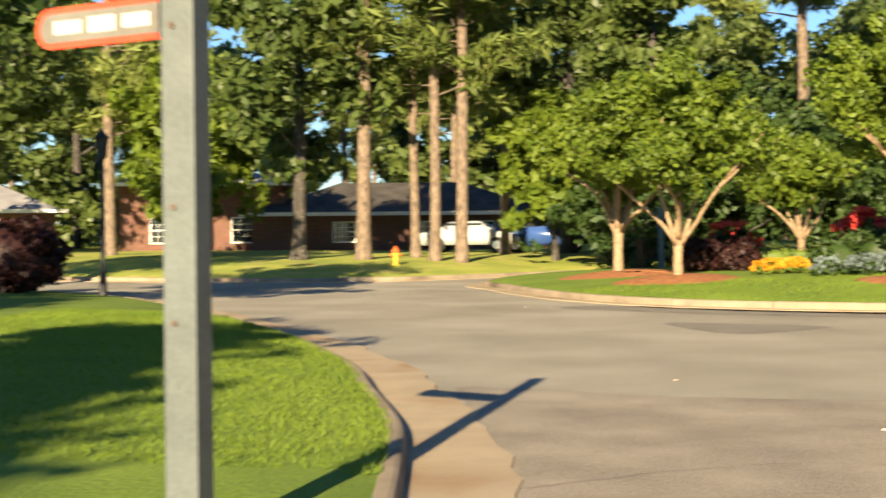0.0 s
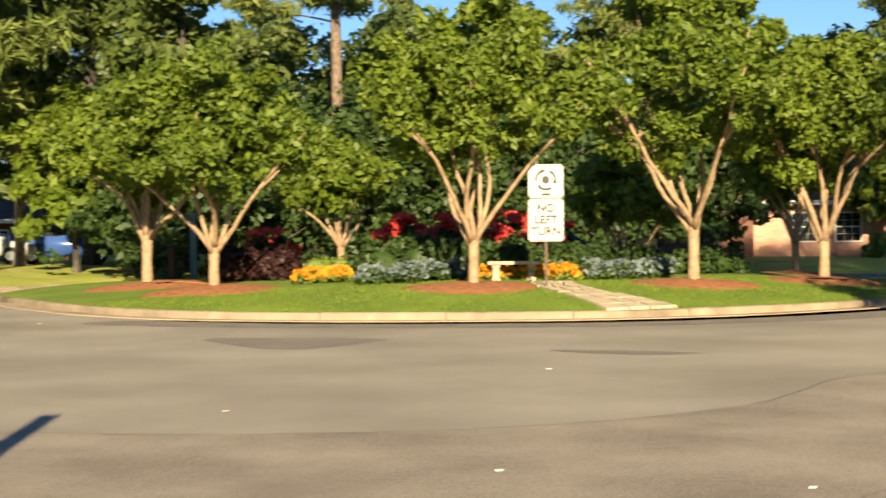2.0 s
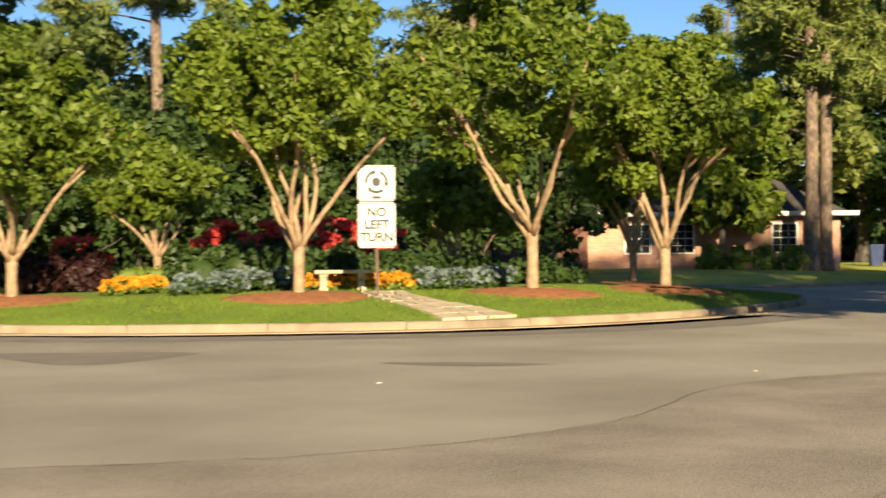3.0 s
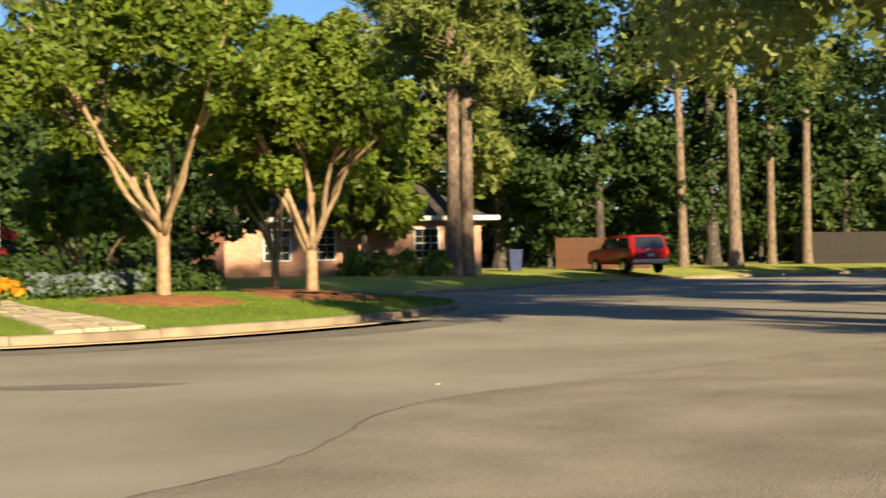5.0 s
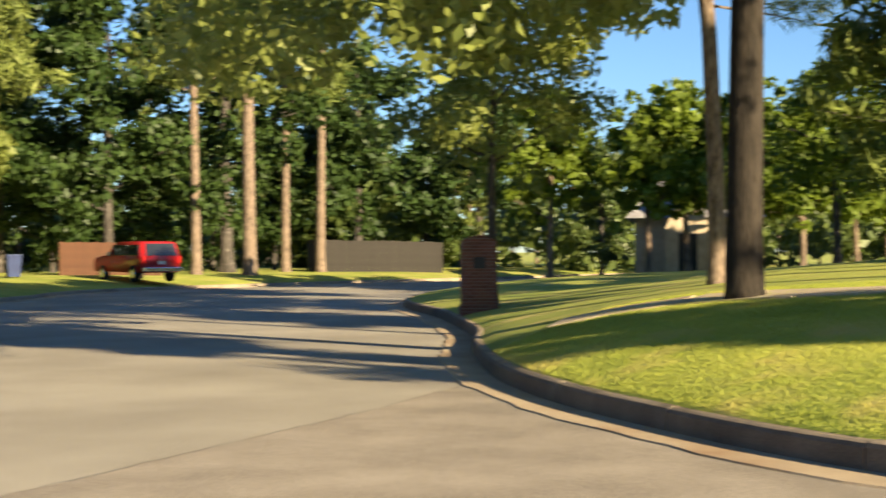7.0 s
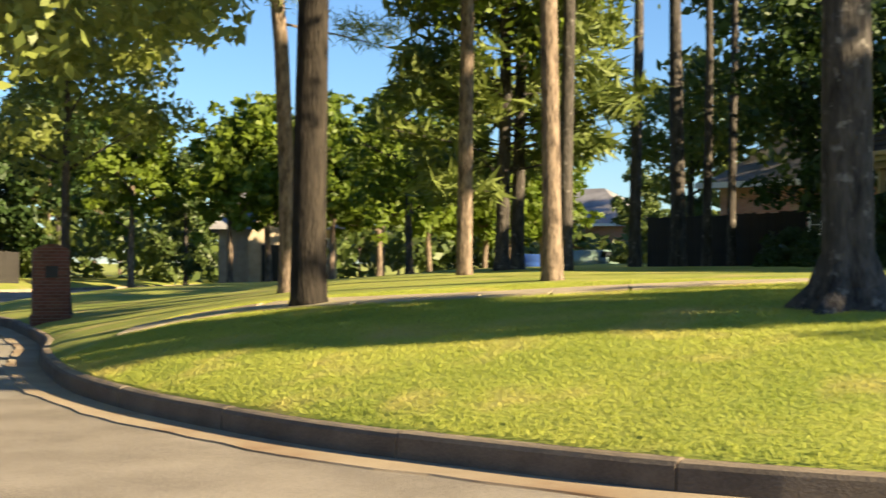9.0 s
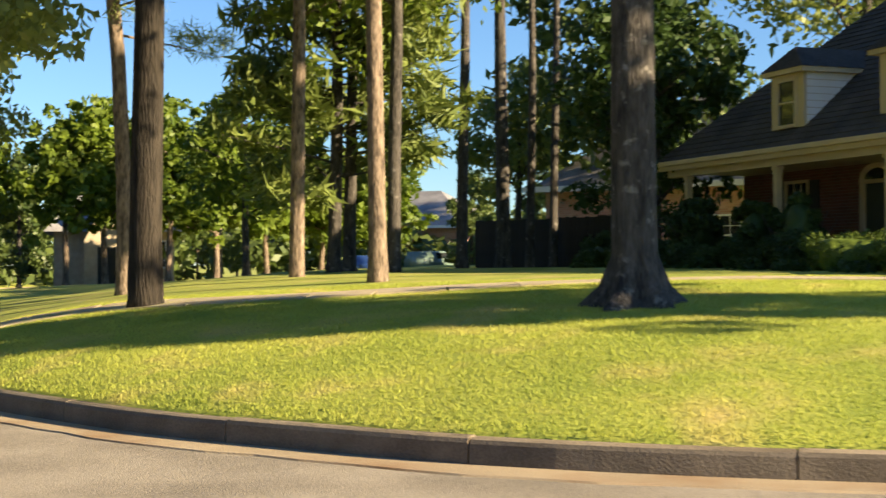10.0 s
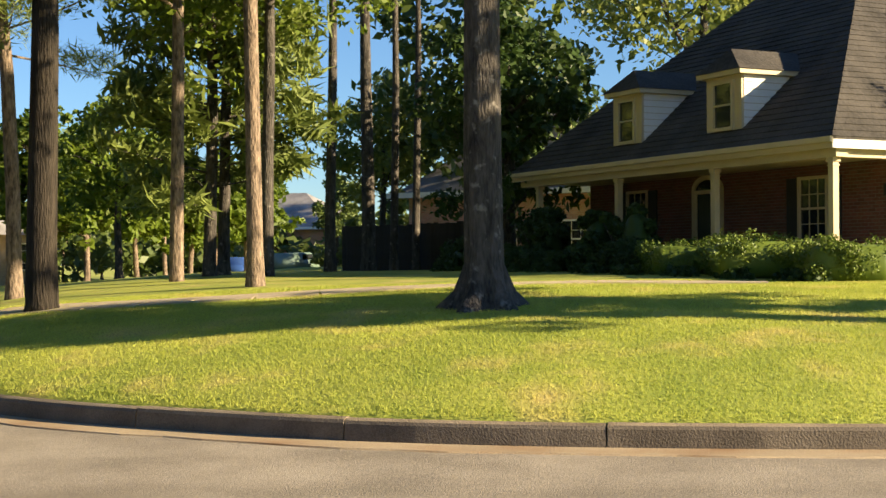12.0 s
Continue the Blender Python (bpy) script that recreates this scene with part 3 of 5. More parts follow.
def broadleaf(name, place, seed, height=12.0, bare=0.28, trunk=0.25, spread=4.5, leaves=9000, size=0.26, label="", mat=None, bark=None, flare=1.6, group="broad-leaved trees", limbs=9, low=0):
    """A larger broad-leaved tree with a forking trunk and an uneven, gappy crown."""
    rng, nr = random.Random(seed), np.random.default_rng(seed)
    t = thing(name, place, 0 if low else rng.uniform(0, 360), label, "tree", group)
    bm = bmesh.new()
    tube(bm, [Vector((0.04 * math.sin(q * 9 + seed), 0.04 * math.cos(q * 8), height * q - 0.12)) for q in ((0, 0.009, 0.022, 0.045) if flare > 2 else (0, 0.015, 0.035, 0.07)) + (0.15, 0.3, 0.5, 0.7, 0.86)],
         [trunk * q for q in (flare, flare * 0.85, 1.0 + (flare - 1) * 0.3, 1.04, 1.0, 0.92, 0.7, 0.42, 0.1)], 22)
    for q in bm.verts:
        a = math.atan2(q.co.y, q.co.x)
        foot = max(0.0, 1 - q.co.z / (0.05 * height))
        k = 1 + 0.22 * foot * (flare - 1) * math.sin(5 * a + seed) + rng.uniform(-0.035, 0.035)
        q.co.x, q.co.y = q.co.x * k, q.co.y * k
    centres, radii = [], []
    for i in range(limbs):
        q = bare + (0.82 - bare) * (i + rng.random()) / limbs
        a = i * 2.4 + rng.uniform(-0.4, 0.4)
        ln = spread * rng.uniform(0.75, 1.1) * (1.1 - 0.6 * q)
        pts, w = limb(bm, rng, Vector((0, 0, height * q)), Vector((math.cos(a), math.sin(a), rng.uniform(0.2, 0.7))), ln, trunk * 0.36, trunk * 0.1, 0.2, 5, 6)
        for p in pts[2:]:
            for _ in range(3):
                centres.append((p.x + rng.gauss(0, 0.7), p.y + rng.gauss(0, 0.7), p.z + rng.gauss(0.2, 0.5)))
                radii.append(rng.uniform(0.5, 1.1) * spread / 4.5)
        for k in range(2):
            b = a + rng.uniform(-1, 1)
            p2, _ = limb(bm, rng, pts[3], Vector((math.cos(b), math.sin(b), 0.5)), ln * 0.5, trunk * 0.13, trunk * 0.04, 0.25, 3, 5)
            centres.append(tuple(p2[-1]))
            radii.append(rng.uniform(0.6, 1.1) * spread / 4.5)
    for k in range(22):
        a = rng.uniform(0, 6.3)
        z = rng.uniform(bare + 0.05, 1.0)
        r = spread * 0.75 * math.sin(math.pi * min(1, (z - bare) / (1 - bare) * 0.8 + 0.2)) * rng.uniform(0.3, 1)
        centres.append((r * math.cos(a), r * math.sin(a), height * z))
        radii.append(rng.uniform(0.7, 1.3) * spread / 4.5)
    for k in range(low):
        a, r = radians(rng.uniform(60, 185)), spread * rng.uniform(0.3, 1.15)
        z = rng.uniform(4.0, 7.5) - 0.14 * r
        centres.append((r * math.cos(a), r * math.sin(a), z))
        radii.append(rng.uniform(0.5, 1.15))
    part("trunk", bm, bark or DARK_BARK, t, "", True)
    v, f = leaf_cloud(nr, centres, radii, leaves, size)
    part_arrays("crown", v, f, mat or OAK_LEAF, t, "uneven leafy crown")
    return t


def on(lot, x, y, sink=0.0):
    return (x, y, ground(lot, x, y) - sink)


# ---- small builders ----
def wobble_clump(name, place, seed, rx, ry, rz, mat, leaves, size, label, category, group="", parts="leaves", stem=True, blossom=None, squash=0.9, boxy=False):
    """A shrub or flower clump: leafy mound of many leaves over a few stems, with an uneven outline."""
    rng, nr = random.Random(seed), np.random.default_rng(seed)
    t = thing(name, place, rng.uniform(-15, 15) if not boxy else 0, label, category, group)
    centres, radii = [], []
    for k in range(34 if not boxy else 70):
        a, r = rng.uniform(0, 6.283), math.sqrt(rng.random())
        z = rng.uniform(0.12, 1.0)
        if boxy:
            x, y = rng.uniform(-1, 1) * rx * 0.9, rng.uniform(-1, 1) * ry * 0.9
        else:
            x, y = r * math.cos(a) * rx * math.sqrt(max(0.1, 1.15 - z * z)), r * math.sin(a) * ry * math.sqrt(max(0.1, 1.15 - z * z))
        centres.append((x, y, z * rz * 0.85))
        radii.append(rng.uniform(0.16, 0.3) * min(rx, ry, rz) * 1.3)
    v, f = leaf_cloud(nr, centres, radii, leaves, size, 0.6, squash)
    v[:, 2] = np.maximum(v[:, 2], 0.0)
    part_arrays(parts, v, f, mat, t)
    if blossom:
        m2, n2, s2, lab = blossom
        v, f = leaf_cloud(nr, [(c[0], c[1], c[2] + 0.25 * rz) for c in centres], radii, n2, s2, 0.8, 0.5)
        v[:, 2] = np.maximum(v[:, 2], 0.0)
        part_arrays("blossom", v, f, m2, t, lab)
    if rz > 0.5:
        bm = bmesh.new()
        if boxy:
            box(bm, -rx * 0.86, rx * 0.86, -ry * 0.85, ry * 0.85, 0.0, rz * 0.84, None, min(rx, ry, rz) * 0.3)
        else:
            bmesh.ops.create_icosphere(bm, subdivisions=3, radius=1.0)
            for q in bm.verts:
                k = 0.62 + 0.14 * noise.noise(q.co * 2.3 + Vector((seed, 0, 0)))
                q.co = Vector((q.co.x * rx * k, q.co.y * ry * k, max(0.0, (q.co.z * 0.42 + 0.36) * rz)))
        part("inner_foliage", bm, mat, t, "", True)
    if stem:
        bm = bmesh.new()
        for k in range(7):
            a = rng.uniform(0, 6.283)
            limb(bm, rng, Vector((0.1 * math.cos(a) * rx, 0.1 * math.sin(a) * ry, -0.05)), Vector((math.cos(a) * 0.6, math.sin(a) * 0.6, 1)), rz * 0.8, 0.025, 0.008, 0.2, 3, 5)
        part("stems", bm, DARK_BARK, t)
    return t


def mulch_ring(x, y, r, seed, lot="island"):
    rng = random.Random(seed)
    z0 = ground(lot, x, y)
    bm = bmesh.new()
    rings = []
    for q, h in ((0.0, 0.13), (0.25, 0.12), (0.5, 0.09), (0.75, 0.05), (1.0, -0.03)):
        n = 36
        ring = []
        for i in range(n):
            a = 6.2832 * i / n
            rr = r * q * (1 + 0.07 * math.sin(3 * a + seed) + rng.uniform(-0.03, 0.03))
            px, py = x + rr * math.cos(a), y + rr * math.sin(a) * 0.9
            ring.append(bm.verts.new((px, py, ground(lot, px, py) + h + rng.uniform(-0.012, 0.012))))
        rings.append(ring)
    for a, b in zip(rings, rings[1:]):
        for i in range(36):
            bm.faces.new((a[i], b[i], b[(i + 1) % 36], a[(i + 1) % 36]))
    bmesh.ops.remove_doubles(bm, verts=bm.verts, dist=0.001)
    bmesh.ops.recalc_face_normals(bm, faces=bm.faces)
    ob = part("mulch_bed", bm, MULCH, None, "", True)
    return tagged(ob, "low mound of reddish brown mulch round a tree", "mulch", "mulch rings")


def lettering(text, size, mat, parent, place, turn_x=90, name="lettering", thick=0.002, wide=1.0):
    c = bpy.data.curves.new("text", 'FONT')
    c.offset = 0.007
    c.body, c.size, c.extrude, c.align_x, c.align_y = text, size, thick, 'CENTER', 'CENTER'
    ob = bpy.data.objects.new("text", c)
    scene.collection.objects.link(ob)
    me = bpy.data.meshes.new_from_object(ob.evaluated_get(bpy.context.evaluated_depsgraph_get()))
    bpy.data.objects.remove(ob)
    me.materials.append(mat)
    o = new(name, me)
    o.parent = parent
    o.matrix_local = pose(*place, turn_x, 0, 180) @ Matrix.Diagonal((wide, 1, 1, 1))
    return o


# ---- the island ----
MY = "small street tree with pale smooth stems, green crown"
TREES = (("crape_myrtle", 2.76, 33.54, 11, 5.5, 2.2, 1.3, 0.17, 5, 0.38), ("crape_myrtle", 3.83, 29.47, 12, 5.8, 2.35, 1.0, 0.15, 6, 0.36), ("crape_myrtle", 9.1, 26.5, 13, 6.7, 2.45, 1.1, 0.145, 6, 0.36),
         ("crape_myrtle", 14.3, 26.08, 14, 7.4, 2.6, 1.45, 0.16, 5, 0.36), ("crape_myrtle", 18.53, 27.28, 15, 6.3, 2.15, 1.1, 0.16, 8, 0.38))
for nm, x, y, sd, h, sp, fk, tr, st, bs in TREES:
    myrtle(nm, on("island", x, y), sd, h, sp, fk, tr, st, 19000, MY, 0.092, bs)
    mulch_ring(x, y, 1.75, sd)
myrtle("crape_myrtle", on("island", 8.58, 36.61), 16, 4.0, 1.2, 0.9, 0.13, 6, 7000, "smaller pale-stemmed tree behind the flower beds", 0.125, 0.4)
myrtle("crape_myrtle", on("island", 17.04, 35.43), 17, 4.3, 1.4, 0.9, 0.13, 7, 8000, "many-stemmed pale tree behind the flower beds", 0.125, 0.38, False)
myrtle("crape_myrtle", on("island", 22.15, 34.39), 18, 5.0, 1.7, 1.1, 0.14, 6, 8000, "pale-stemmed tree at the shaded side of the island", 0.125, 0.4)
mulch_ring(22.15, 34.39, 1.4, 18)


def turn_sign():
    t = thing("traffic_sign", on("island", 10.53, 25.76), 198, "white two-panel roundabout sign on a rusty steel post", "sign")
    post = bmesh.new()
    prism(post, [(-0.03, -0.02), (0.03, -0.02), (0.03, -0.012), (0.012, -0.012), (0.012, 0.02), (-0.012, 0.02), (-0.012, -0.012), (-0.03, -0.012)], -0.1, 2.5)
    part("post", post, RUST, t, "rusted steel channel post")

    def plate(name, z0, z1):
        bm = cube(-0.365, 0.365, 0.03, 0.034, z0, z1)
        bmesh.ops.bevel(bm, geom=[e for e in bm.edges if abs(e.verts[0].co.y - e.verts[1].co.y) > 0.002], offset=0.035, segments=4, affect='EDGES')
        p = part(name, bm, SIGN_WHITE, t)
        rim = bmesh.new()
        for x0, x1, a, b in ((-0.345, 0.345, z1 - 0.03, z1 - 0.018), (-0.345, 0.345, z0 + 0.018, z0 + 0.03), (-0.347, -0.335, z0 + 0.02, z1 - 0.02), (0.335, 0.347, z0 + 0.02, z1 - 0.02)):
            box(rim, x0, x1, 0.034, 0.0365, a, b)
        part("border", rim, BLACK, p, "thin black border line")
        return p

    top = plate("roundabout_panel", 1.86, 2.55)
    low = plate("wording_panel", 0.96, 1.84)
    cz = 2.23
    bm = bmesh.new()
    for k in range(3):
        a0 = radians(90 + 120 * k + 22)
        arc = [a0 + radians(74) * i / 10 for i in range(11)]
        ring = [[bm.verts.new((math.cos(a) * r, yy, cz + math.sin(a) * r)) for r, yy in ((0.17, 0.0345), (0.225, 0.0345), (0.225, 0.0375), (0.17, 0.0375))] for a in arc]
        for p, q in zip(ring, ring[1:]):
            for i in range(4):
                bm.faces.new((p[i], q[i], q[(i + 1) % 4], p[(i + 1) % 4]))
        bm.faces.new(ring[0])
        bm.faces.new(ring[-1])
        a1 = arc[-1]
        tip = a1 + radians(26)
        pts = [(math.cos(a1) * 0.14, math.sin(a1) * 0.14), (math.cos(a1) * 0.255, math.sin(a1) * 0.255), (math.cos(tip) * 0.2, math.sin(tip) * 0.2)]
        f = [bm.verts.new((x, 0.0345, cz + z)) for x, z in pts]
        g = [bm.verts.new((x, 0.0375, cz + z)) for x, z in pts]
        bm.faces.new(f)
        bm.faces.new(g)
        for i in range(3):
            bm.faces.new((f[i], f[(i + 1) % 3], g[(i + 1) % 3], g[i]))
    bmesh.ops.recalc_face_normals(bm, faces=bm.faces)
    part("arrow_ring", bm, BLACK, top, "black circling arrows")
    bm = bmesh.new()
    bmesh.ops.create_cone(bm, cap_ends=True, segments=28, radius1=0.085, radius2=0.085, depth=0.003, matrix=pose(0, 0.036, cz, 90, 0, 0))
    part("centre_dot", bm, BLACK, top)
    part("word_bar", cube(-0.09, 0.09, 0.0345, 0.037, 1.905, 1.955), BLACK, top, "short black bar of small print")
    for w, z in (("NO", 1.64), ("LEFT", 1.40), ("TURN", 1.16)):
        lettering(w, 0.235, BLACK, low, (0, 0.0345, z), name="lettering")
    t.scale = (1.06, 1.06, 1.06)


turn_sign()


def flower_beds():
    g = "flower clumps in the island beds"
    for k, (x, y, rx) in enumerate(((6.26, 30.44, 0.5), (6.98, 30.57, 0.5), (10.44, 28.79, 0.55), (11.19, 28.38, 0.5), (11.99, 28.42, 0.6))):
        wobble_clump("marigold", on("island", x, y), 40 + k, rx, 0.4, 0.34, HEDGE_LEAF, 500, 0.05, "clump of orange-yellow bedding flowers", "flowers", g, stem=False, blossom=(MARIGOLD, 900, 0.05, "orange-yellow blossom"))
    for k, (x, y) in enumerate(((7.54, 29.03), (8.22, 28.84), (8.83, 29.27), (9.60, 29.49), (12.85, 28.39), (13.44, 28.45), (14.02, 28.59), (14.59, 28.92), (15.13, 29.28))):
        wobble_clump("silver_plant", on("island", x, y), 60 + k, 0.5, 0.45, 0.42, SHRUB, 500, 0.07, "low silvery grey-green bedding plant", "plant", g, stem=False, blossom=(SILVER, 500, 0.06, "silvery leaf tips"))
    for k, (x, y, r, h) in enumerate(((8.21, 30.91, 0.9, 0.95), (9.35, 31.04, 0.9, 1.15), (10.67, 31.21, 0.9, 1.0), (11.86, 30.88, 0.9, 1.0), (12.92, 30.65, 0.85, 0.9), (14.03, 31.14, 0.9, 0.8), (15.25, 31.11, 0.9, 0.8), (16.41, 31.48, 0.9, 0.7), (18.16, 32.23, 0.9, 0.7))):
        wobble_clump("evergreen_shrub", on("island", x, y), 80 + k, r, 0.7, h, SHRUB, 1800, 0.08, "dark evergreen shrub behind the flower beds", "shrub", "shrubs behind the beds")
    for k, (x, y) in enumerate(((9.99, 34.27), (11.26, 33.95), (12.46, 33.24), (13.44, 33.20))):
        wobble_clump("azalea", on("island", x, y), 95 + k, 0.95, 0.7, 1.5, SHRUB, 1200, 0.09, "tall shrub topped with red blossom", "shrub", "red-flowering shrubs", blossom=(AZALEA, 2600, 0.07, "red blossom"))
    wobble_clump("azalea", on("island", 6.42, 36.04), 99, 0.9, 0.7, 1.2, SHRUB, 1200, 0.09, "shrub topped with red blossom", "shrub", "red-flowering shrubs", blossom=(AZALEA, 600, 0.07, "red blossom"))
    for k, (x, y) in enumerate(((4.84, 33.10), (5.88, 32.92))):
        wobble_clump("barberry", on("island", x, y), 105 + k, 0.85, 0.7, 0.95, RED_LEAF, 2000, 0.07, "dark purple-red rounded shrub", "shrub", "dark red shrubs")
    for k in range(4):
        wobble_clump("box_hedge", on("island", 6.46 + k * 0.9, 34.59 + k * 0.1), 110 + k, 0.5, 0.35, 0.55, HEDGE_LEAF, 900, 0.05, "low clipped green hedge", "hedge", "low hedge", boxy=True)


flower_beds()


def stone_bench():
    t = thing("stone_bench", on("island", 10.70, 28.24), 195, "pale carved stone bench beside the path", "bench")
    part("seat", cube(-0.62, 0.62, -0.2, 0.2, 0.38, 0.46, 0.02), STONE, t)
    for x in (-0.42, 0.42):
        bm = bmesh.new()
        for z0, z1, w in ((0.0, 0.07, 0.15), (0.07, 0.31, 0.105), (0.31, 0.38, 0.14)):
            box(bm, x - w / 2 - 0.02, x + w / 2 + 0.02, -w, w, z0, z1)
        part("leg", bm, STONE, t)


stone_bench()


def stone_path():
    root = tagged(new("stone_path"), "pale flagstone path from the kerb to the beds", "path", kind="structure")
    rng = random.Random(8)
    line = smooth_curve([(11.0, 21.95), (10.9, 23.1), (10.75, 24.4), (10.9, 25.9), (11.3, 27.4)], False, 0.46)
    for i, (a, b) in enumerate(zip(line, line[1:])):
        w = (b - a) / np.linalg.norm(b - a)
        q = np.array([-w[1], w[0]])
        cuts = [-0.5 - 0.3 * max(0, 1 - i / 3), rng.uniform(-0.22, -0.05), rng.uniform(0.14, 0.3), 0.5 + 0.3 * max(0, 1 - i / 3)]
        for u0, u1 in zip(cuts, cuts[1:]):
            pts = [a + w * 0.02 + q * (u0 + 0.02), a + w * 0.02 + q * (u1 - 0.02), b - w * 0.02 + q * (u1 - 0.02 + rng.uniform(-0.03, 0.0)), b - w * 0.02 + q * (u0 + 0.02 + rng.uniform(0, 0.03))]
            bm = bmesh.new()
            lo = [bm.verts.new((*p, ground("island", *p) - 0.03)) for p in pts]
            hi = [bm.verts.new((*p, ground("island", *p) + 0.035 + rng.uniform(0, 0.012))) for p in pts]
            bm.faces.new(hi)
            for k in range(4):
                bm.faces.new((lo[k], lo[(k + 1) % 4], hi[(k + 1) % 4], hi[k]))
            bmesh.ops.recalc_face_normals(bm, faces=bm.faces)
            part("flagstone", bm, STONE, root)


stone_path()


# ---- the verge: street name sign, lamp, shrub ----
def street_sign():
    x, y = -2.79, 0.61
    t = thing("street_sign", on("verge", x, y), 196, "grey square post with a red-edged street name blade", "sign")
    bm = cube(-0.07, 0.07, -0.07, 0.07, -0.2, 2.62, 0.008)
    part("post", bm, STEEL, t, "grey painted square post")
    part("post_cap", cube(-0.077, 0.077, -0.077, 0.077, 2.62, 2.65, 0.008), STEEL, t)
    for z in (0.9, 1.35, 2.05):
        bm = bmesh.new()
        bmesh.ops.create_cone(bm, cap_ends=True, segments=10, radius1=0.012, radius2=0.01, depth=0.012, matrix=pose(0.02, 0.073, z, 90, 0, 0))
        part("bolt", bm, RUST, t)

    def blade_outline(length, half, r):
        pts = [(0.0, -half), (0.0, half)]
        for i in range(9):
            a = radians(90 - 180 * i / 8)
            pts.append((length - r + math.cos(a) * r, math.sin(a) * half))
        return pts

    turn = radians(196 - 301)
    frame_m = Matrix.Translation((0, 0, 2.1)) @ Matrix.Rotation(turn, 4, 'Z') @ Matrix.Rotation(radians(90), 4, 'Z')
    blade_m = frame_m @ Matrix.Translation((0.1, 0, 0)) @ Matrix.Rotation(radians(90), 4, 'X')
    bm = prism(bmesh.new(), blade_outline(0.72, 0.085, 0.08), -0.012, 0.012)
    bm.transform(blade_m)
    blade = part("blade", bm, SIGN_RED, t, "red border of the name blade")
    for s in (-1, 1):
        bm = prism(bmesh.new(), [(0.015 + px * 0.9, pz) for px, pz in blade_outline(0.75, 0.06, 0.055)], s * 0.0125, s * 0.0145)
        bm.transform(blade_m)
        bmesh.ops.recalc_face_normals(bm, faces=bm.faces)
        field = part("field", bm, SIGN_GREY, blade, "grey field of the name blade")
        bm = bmesh.new()
        for a, b, h in ((0.07, 0.22, 0.055), (0.26, 0.41, 0.065), (0.45, 0.61, 0.055)):
            box(bm, a, b, -h / 2, h / 2, s * 0.0147, s * 0.0158)
        bm.transform(blade_m)
        part("word_bar", bm, SIGN_WHITE, blade, "pale bars in place of the name")
    bm = bmesh.new()
    box(bm, 0.06, 0.12, -0.02, 0.02, 2.02, 2.18)
    bm.transform(Matrix.Rotation(turn, 4, 'Z') @ Matrix.Rotation(radians(90), 4, 'Z'))
    part("bracket", bm, BLACK, t, "dark clamp bracket")
    t.scale = (1.236, 1.236, 1.236)


street_sign()


def lamp_post():
    t = thing("street_lamp", on("verge", -10.36, 28.18), 160, "slim black street lamp post with a lantern", "lamp")
    bm = bmesh.new()
    tube(bm, [Vector((0, 0, z)) for z in (-0.1, 0.05, 0.1, 0.55, 0.6, 3.3)], [0.13, 0.13, 0.1, 0.085, 0.06, 0.045], 10)
    part("post", bm, BLACK, t, "", True)
    bm = bmesh.new()
    tube(bm, [Vector((0, 0, z)) for z in (3.3, 3.36, 3.4, 3.8, 3.84, 4.0, 4.1)], [0.05, 0.12, 0.12, 0.17, 0.2, 0.06, 0.01], 8)
    part("lantern", bm, BLACK, t)


lamp_post()
wobble_clump("dark_shrub", on("verge", -12.59, 28.01), 130, 1.5, 1.4, 2.0, RED_LEAF, 6000, 0.09, "tall dark purple-leaved shrub on the lawn", "shrub")
wobble_clump("dark_shrub", on("verge", -14.73, 29.59), 131, 1.5, 1.4, 2.2, SHRUB, 5000, 0.09, "dark evergreen shrub on the lawn", "shrub")
broadleaf("oak_tree", on("verge", -17.15, 33.26), 132, 12, 0.32, 0.26, 5.2, 12000, 0.17, "dark tree over the side lawn")
# three unseen trees, placed for the shadows they throw over lawn and street
broadleaf("oak_tree", on("verge", -11.2, -12.5), 133, 9.5, 0.38, 0.24, 3.2, 8000, 0.17, "unseen tree placed to shade the side lawn")
broadleaf("oak_tree", on("verge", -17.77, -0.86), 134, 11, 0.34, 0.24, 4.2, 9000, 0.17, "unseen tree placed to shade the street end of the lawn")
broadleaf("oak_tree", on("verge", -27.41, 17.57), 135, 13, 0.3, 0.26, 5.0, 9000, 0.2, "unseen tree placed to shade the street end of the lawn")

# one more unseen shade caster for the lawn
broadleaf("oak_tree", on("verge", -10.0, -6.3), 136, 8.5, 0.4, 0.2, 2.4, 5000, 0.15, "unseen tree placed to shade the side lawn")
# SHRUB leaves darken this crown as if backlit
broadleaf("oak_tree", on("verge", -12.06, 19.09), 137, 9.5, 0.42, 0.22, 3.6, 12000, 0.13, "dark tree over the side lawn", mat=SHRUB)

# ---- the corner lawn ----
broadleaf("oak_tree", on("corner", 18.25, 2.62), 21, 16, 0.42, 0.255, 5.2, 16000, 0.11, "large grey-barked tree with a flared foot", flare=2.4, limbs=11, mat=SUNNY_LEAF)
broadleaf("oak_tree", on("corner", 22.4, 10.1), 22, 16, 0.36, 0.245, 7.0, 62000, 0.1, "tree with a shade-darkened trunk and low spreading branches", mat=SUNNY_LEAF, bark=SHADED_BARK, flare=1.3, limbs=16, low=72)
pine("pine_tree", on("corner", 27.8, 12.46), 25, 19, 0.26, 0.15, 26000, 3.4, "leaning pine with a scaly trunk", lean=(-1.6, 2.6), size=0.15)
broadleaf("sweetgum_tree", on("corner", 30.1, 9.62), 23, 17, 0.29, 0.145, 5.0, 20000, 0.105, "tall leafy tree with a scaly sunlit trunk", mat=LEAF, bark=PINE_BARK, flare=1.3, limbs=14)
